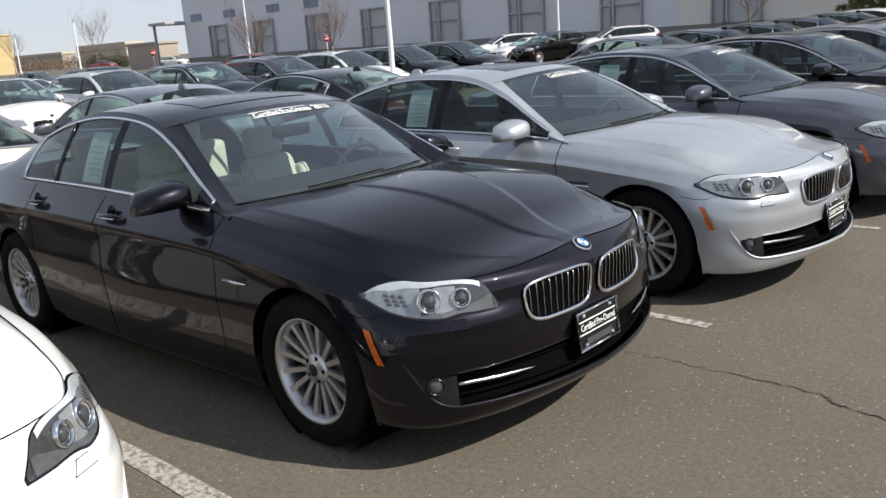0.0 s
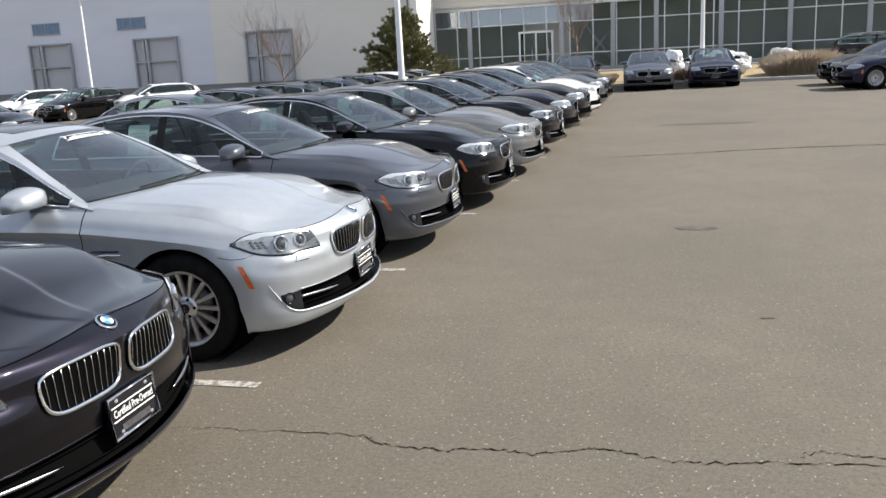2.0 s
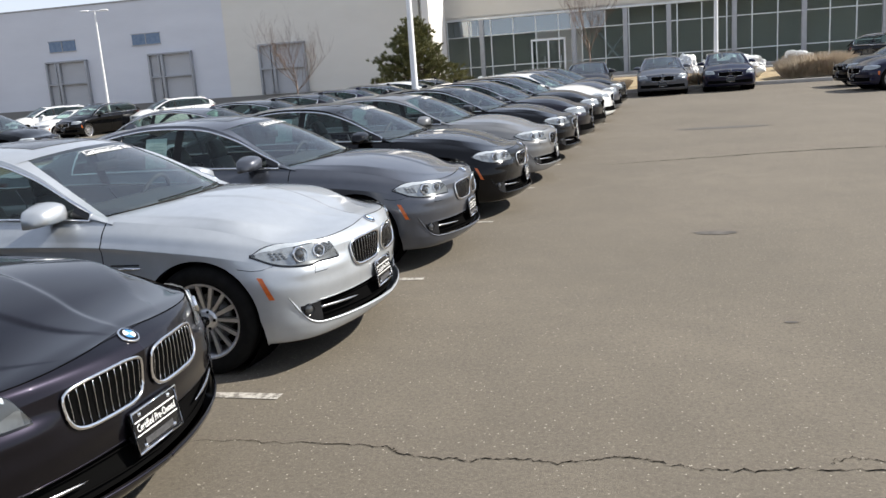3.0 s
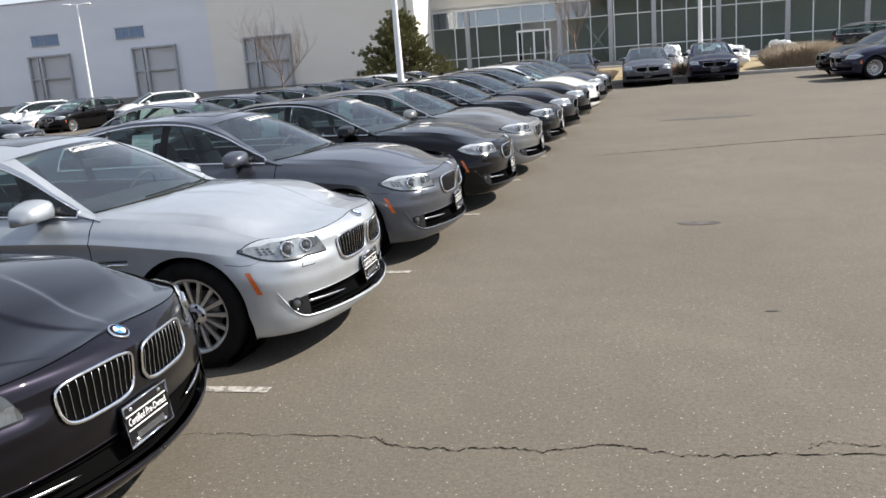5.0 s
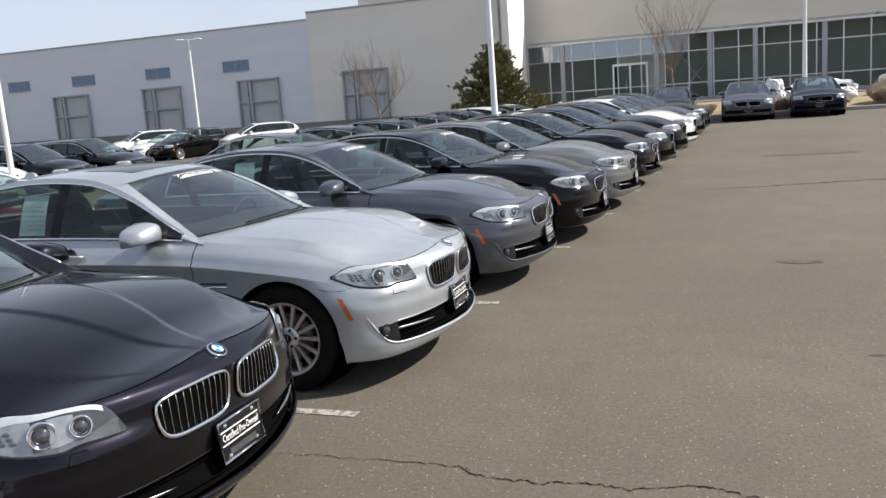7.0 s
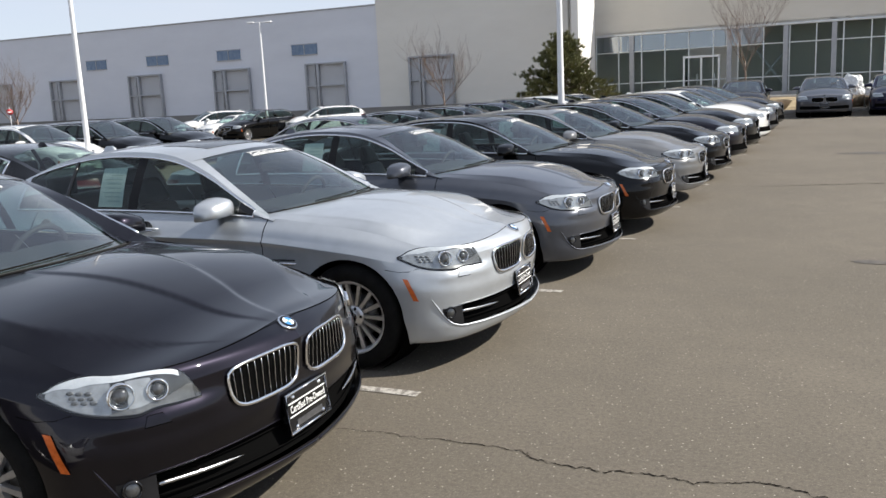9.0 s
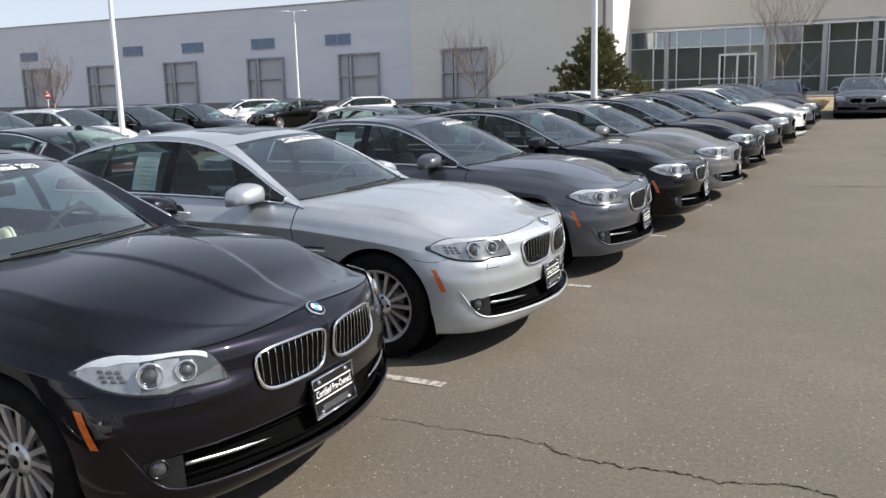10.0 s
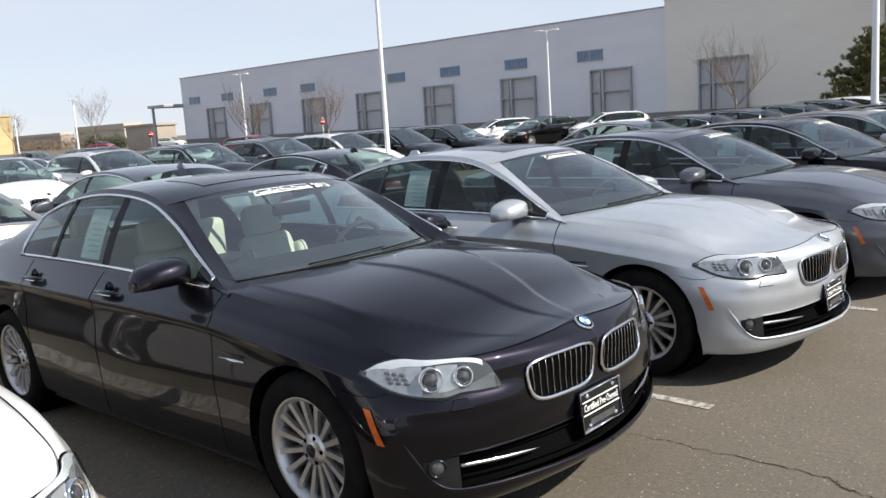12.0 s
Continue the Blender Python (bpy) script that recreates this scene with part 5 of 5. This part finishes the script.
def grass_clump(x, y, size, seed):
    rng = random.Random(seed)
    verts, faces = [], []
    for i in range(4500):
        a, r = rng.uniform(0, 2 * math.pi), size * .5 * math.sqrt(rng.random())
        p = Vector((r * math.cos(a), r * math.sin(a), 0))
        d = Vector((math.cos(a) * .55 * r / size + rng.gauss(0, .2), math.sin(a) * .55 * r / size + rng.gauss(0, .2), 1)).normalized() * size * rng.uniform(.35, .62)
        w = Vector((-math.sin(a), math.cos(a), 0)) * .005
        n = len(verts)
        verts += [p - w, p + w, p + d * .6, p + d + Vector((d.x, d.y, -.1)) * .25]
        faces += [[n, n + 1, n + 2], [n, n + 2, n + 3]]
    ob = part("ornamental_grass", mesh_of(verts, faces, False), STRAW, None, at=pose(x, y, ground_z(x, y) + .1))
    tagged(ob, "dry straw-coloured clump of ornamental grass", "grass", "grass clumps")


for i, (x, y, s) in enumerate(((9.0, 34.9, 1.5), (9.6, 35.1, 1.8), (10.2, 34.9, 1.45), (-.4, 35.2, .9), (1.6, 34.6, .8), (4.6, 35.0, .9))):
    grass_clump(x, y, s, 50 + i)

WRAP = bumpy(noisy(shader("white_sheeting", (0.74, 0.74, 0.72), 0.35), 4, (0.66, 0.66, 0.64), (0.80, 0.80, 0.78)), 6, 0.8, 0.1)


def wrapped_shrub(x, y, w, h, seed):
    """Low shrub bundled in crumpled white sheeting."""
    rng = random.Random(seed)
    bm = bmesh.new()
    bmesh.ops.create_icosphere(bm, subdivisions=4, radius=1)
    off = Vector((seed * 3.1, seed * 1.7, 0))
    for v in bm.verts:
        n = noise.noise(v.co * 1.7 + off) * .35 + noise.noise(v.co * 4.5 + off) * .16
        v.co = v.co * (1 + n)
        v.co = Vector((v.co.x * w / 2, v.co.y * .45, max(-.05, (v.co.z * .5 + .45) * h)))
    for f in bm.faces:
        f.smooth = False
    tagged(part("wrapped_shrub", bm, WRAP, None, at=pose(x, y, ground_z(x, y) + .2)), "low shrub bundled in crumpled white sheeting", "shrub", "wrapped shrubs")


for i, (x, y, w, h) in enumerate(((4.5, 36.0, 1.0, 1.15), (6.7, 36.2, 2.1, 1.05), (9.6, 39.4, 1.5, 0.95))):
    wrapped_shrub(x, y, w, h, 60 + i)

# ---- far left surroundings ----
BRICK_FAR = stucco("far_brick", (0.36, 0.30, 0.25), (0.42, 0.36, 0.30))
TAN_FAR = stucco("far_tan", (0.46, 0.39, 0.31), (0.52, 0.46, 0.37))
CREAM_FAR = stucco("far_cream", (0.52, 0.47, 0.38), (0.58, 0.53, 0.44))
OCHRE_FAR = stucco("far_ochre", (0.52, 0.40, 0.20), (0.58, 0.46, 0.25))


def far_building(name, label, x, y, w, d, h, material, cap, band=.35):
    b = thing(name, label, "building", pose(x, y, ground_z(x, y) - .2))
    part("wall", block(w, d, h, (0, 0, h / 2)), material, b)
    part("parapet", block(w + .4, d + .4, band, (0, 0, h - band / 2 + .05), .03), cap, b)


far_building("low_brick_building", "low plain brown building beyond the lot", -113, 61.5, 9, 3, 3.9, BRICK_FAR, BRICK_FAR)
far_building("tan_store", "long pale store with a tan roof band", -187.2, 92, 23.5, 4, 5.4, CREAM_FAR, TAN_FAR, 1.5)
far_building("brown_store", "low brown store on the horizon", -271, 112, 36, 4, 5.0, BRICK_FAR, TAN_FAR, .8)
far_building("ochre_building", "tall ochre building at the horizon", -204, 72, 17, 4, 8.8, OCHRE_FAR, OCHRE_FAR)
SHRUB_LEAF = noisy(shader("shrub_leaves", (0.06, 0.07, 0.03), 0.7), 1.5, (0.04, 0.05, 0.02), (0.10, 0.10, 0.05))
HEDGE_TWIG = noisy(shader("dry_hedge", (0.16, 0.11, 0.08), 0.9), 1.5, (0.12, 0.085, 0.06), (0.22, 0.16, 0.11))


def leaf_clump(name, x, y, w, h, seed, material, label, group):
    """Loose clump of small leaves or twigs with an uneven outline."""
    rng = random.Random(seed)
    verts, faces = [], []
    for i in range(900):
        a, q = rng.uniform(0, 2 * math.pi), math.sqrt(rng.random())
        top = h * (1 - .55 * q * q) * rng.uniform(.75, 1.1)
        c = Vector((math.cos(a) * q * w / 2, math.sin(a) * q * w / 2, top * rng.random() ** .6))
        d = Vector((rng.gauss(0, 1), rng.gauss(0, 1), rng.gauss(.4, 1))).normalized() * rng.uniform(.15, .35)
        s = d.cross(Vector((rng.gauss(0, 1), rng.gauss(0, 1), rng.gauss(0, 1)))).normalized() * .10
        n = len(verts)
        verts += [c - s, c + s, c + d]
        faces.append([n, n + 1, n + 2])
    tagged(part(name, mesh_of(verts, faces, False), material, None, at=pose(x, y, ground_z(x, y))), label, "shrub", group)


for i in range(6):
    leaf_clump("evergreen_shrub", -171 + 2.8 * i, 80, 3.0, 2.9 + .5 * math.sin(i * 2.1), 80 + i, SHRUB_LEAF, "dark green shrub before the pale store", "shrubs before the store")
for i in range(7):
    leaf_clump("dry_hedge", -232 + 8.0 * i, 88, 8.5, 3.4 + .6 * math.sin(i * 1.7), 90 + i, HEDGE_TWIG, "dry brown hedge along the far road", "far hedges")
SIGN_RED = noisy(shader("sign_red", (0.45, 0.03, 0.03), 0.5), 6, (0.38, 0.025, 0.025), (0.5, 0.05, 0.05))


def road_sign(x, y, size=.75):
    s = thing("round_sign", "red round traffic sign with a pale bar on a post", "sign", pose(x, y, ground_z(x, y), 0, 0, 55), "traffic signs")
    part("post", tube([(0, 0, 0), (0, 0, 2.5)], .035, 6), STEEL, s)
    part("disc", lathe([(0, -.05), (size / 2, -.05), (size / 2, -.03), (0, -.03)], 20), SIGN_RED, s, at=pose(0, 0, 2.2))
    part("bar", block(size * .7, .02, size * .16, (0, -.06, 2.2)), WHITE_METAL, s)


road_sign(-41.3, 34.1, .36)
road_sign(-101.4, 55.0, .75)


# ---- parked cars ----
def car_at(x, y, heading=0.0):
    slope = -1.03 if -11.5 < x < 1.5 and y < 30 else 0
    mid = x - 1.5 * math.cos(radians(heading))
    if heading == 0:
        return pose(x, y, ground_z(x, y), 0, slope, 0)
    return pose(x, y, ground_z(mid, y) + (.018 * (x - mid) if slope and heading == 180 else 0), 0, -slope if heading == 180 else 0, heading)


def recolour(car, old, fresh):
    for o in car.children_recursive:
        if o.type == "MESH" and o.material_slots[0].material in old:
            chosen = fresh[old.index(o.material_slots[0].material)]
            o.material_slots[0].link = "OBJECT"
            o.material_slots[0].material = chosen
    return car


def place_car(model, x, y, paint, seats, label, group, heading=0.0):
    c = copy_thing(model, car_at(x, y, heading))
    recolour(c, [PAINT_GRAPHITE, LEATHER_CREAM], [paint, seats])
    return tagged(c, label, "car", group)


sedan_model = build_car("sedan", SEDAN, PAINT_GRAPHITE, LEATHER_CREAM)
tagged(sedan_model, "dark graphite sedan with cream seats and dealer lettering", "car", "front row of sedans")
sedan_model.matrix_basis = car_at(0, 0)
FRONT = "front row of sedans"
place_car(sedan_model, -.17, -2.76, PAINT_WHITE, LEATHER_BLACK, "white sedan parked beside the dark graphite one", FRONT)
place_car(sedan_model, .164, 2.47, PAINT_SILVER, LEATHER_BLACK, "bright silver sedan with a price sheet in the window", FRONT)
place_car(sedan_model, .266, 5.0, PAINT_GREY, LEATHER_BLACK, "space grey sedan parked beside the silver one", FRONT)
place_car(sedan_model, .46, 7.46, PAINT_BLACK, LEATHER_BLACK, "black sedan between two grey ones", FRONT)
place_car(sedan_model, .58, 9.95, PAINT_LIGHTGREY, LEATHER_BLACK, "light grey metallic sedan in the front row", FRONT)
place_car(sedan_model, .70, 12.5, PAINT_BLACK, LEATHER_BLACK, "glossy black sedan in the front row", FRONT)

far_model = build_car("sedan", SEDAN, PAINT_GRAPHITE, LEATHER_CREAM, 1)
tagged(far_model, "black sedan farther along the front row", "car", FRONT)
far_model.matrix_basis = car_at(.82, 15.0)
recolour(far_model, [LEATHER_CREAM], [LEATHER_BLACK])
for x, y, paint, word in ((.95, 17.5, PAINT_BLACK, "black"), (1.08, 20.0, PAINT_WHITE, "white"), (1.2, 22.5, PAINT_GREY, "dark grey"), (1.3, 25.0, PAINT_BLACK, "black")):
    place_car(far_model, x, y, paint, LEATHER_BLACK, word + " sedan far along the front row", FRONT)
FACING = "sedans facing the lane"
place_car(far_model, .55, 30.2, PAINT_GRAPHITE, LEATHER_BLACK, "dark graphite sedan facing the driving lane", FACING, -90)
place_car(far_model, 3.35, 30.6, PAINT_GREY, LEATHER_BLACK, "grey coupe facing the driving lane", FACING, -90)
place_car(far_model, 5.75, 30.9, PAINT_NAVY, LEATHER_BLACK, "navy blue coupe facing the driving lane", FACING, -90)
RIGHT = "cars across the lane"
place_car(far_model, 9.85, 26.5, PAINT_NAVY, LEATHER_BLACK, "navy blue sedan parked across the lane", RIGHT, 190)
place_car(far_model, 9.95, 29.2, PAINT_BLACK, LEATHER_BLACK, "black sedan parked across the lane", RIGHT, 190)

BACK = "second row parked tail to tail"
second = [(-.25, PAINT_TAN, "tan"), (2.35, PAINT_GREY, "dark grey"), (4.95, PAINT_BLACK, "black"), (12.75, PAINT_GREY, "grey"),
          (15.35, PAINT_BLACK, "black"), (17.95, PAINT_GRAPHITE, "graphite"), (20.55, PAINT_NAVY, "navy blue"), (23.15, PAINT_BLACK, "black"), (25.75, PAINT_WHITE, "white"), (28.3, PAINT_BLACK, "black"), (-2.85, PAINT_GREY, "grey")]
for y, paint, word in second:
    place_car(far_model, -8.95 + .05 * y, y, paint, LEATHER_BLACK, word + " sedan parked with its tail to the front row", BACK, 180)

suv_model = build_car("suv", SUV, PAINT_GRAPHITE, LEATHER_CREAM, 1)
THIRD = "third row of SUVs"
tagged(suv_model, "dark grey SUV in the third row", "SUV", THIRD)
suv_model.matrix_basis = car_at(-16.5, 10.0)
for y, paint, word in ((-.4, PAINT_BLACK, "black"), (2.2, PAINT_GREY, "dark grey"), (4.8, PAINT_WHITE, "white"), (7.4, PAINT_PEARL, "pearl white"), (12.6, PAINT_GREY, "dark grey"), (15.2, PAINT_WHITE, "white"),
                       (17.75, PAINT_BLACK, "black"), (20.5, PAINT_BLACK, "black")):
    tagged(place_car(suv_model, -16.5, y, paint, LEATHER_BLACK, word + " SUV with roof rails in the third row", THIRD), category="SUV")
BEHIND = "cars behind the SUVs"
tagged(place_car(suv_model, -31.6, 38.4, PAINT_WHITE, LEATHER_BLACK, "white SUV standing before the grey hall", BEHIND, 235), category="SUV")
tagged(place_car(suv_model, -26.0, 35.6, PAINT_BLACK, LEATHER_BLACK, "black SUV standing before the grey hall", BEHIND, 258), category="SUV")
place_car(far_model, -28.6, 36.8, PAINT_WHITE, LEATHER_BLACK, "white sedan standing before the grey hall", BEHIND, 245)
tagged(place_car(suv_model, -24.2, 39.0, PAINT_WHITE, LEATHER_BLACK, "large white SUV standing before the grey hall", BEHIND, 225), category="SUV")
FOURTH = "cars in the rear lot"
for x, y, paint, word, mdl in ((-38, 28, PAINT_RED, "red", suv_model), (-36, 22, PAINT_WHITE, "white", far_model), (-33, 25.2, PAINT_GREY, "grey", far_model), (-33, 16, PAINT_BLACK, "black", suv_model),
                               (-143, 70, PAINT_RED, "red", suv_model), (-146.5, 71, PAINT_RED, "red", far_model), (-102.5, 60, PAINT_WHITE, "white", suv_model), (-33, 12.5, PAINT_WHITE, "white", far_model), (-34, 8, PAINT_BLACK, "black", suv_model), (-60, 24, PAINT_GREY, "grey", far_model), (-62, 20, PAINT_BLACK, "black", suv_model), (14.9, 38.0, PAINT_BLACK, "black", suv_model)):
    place_car(mdl, x, y, paint, LEATHER_BLACK, word + " car standing in the rear lot", FOURTH, 20 if x < 0 else -50)
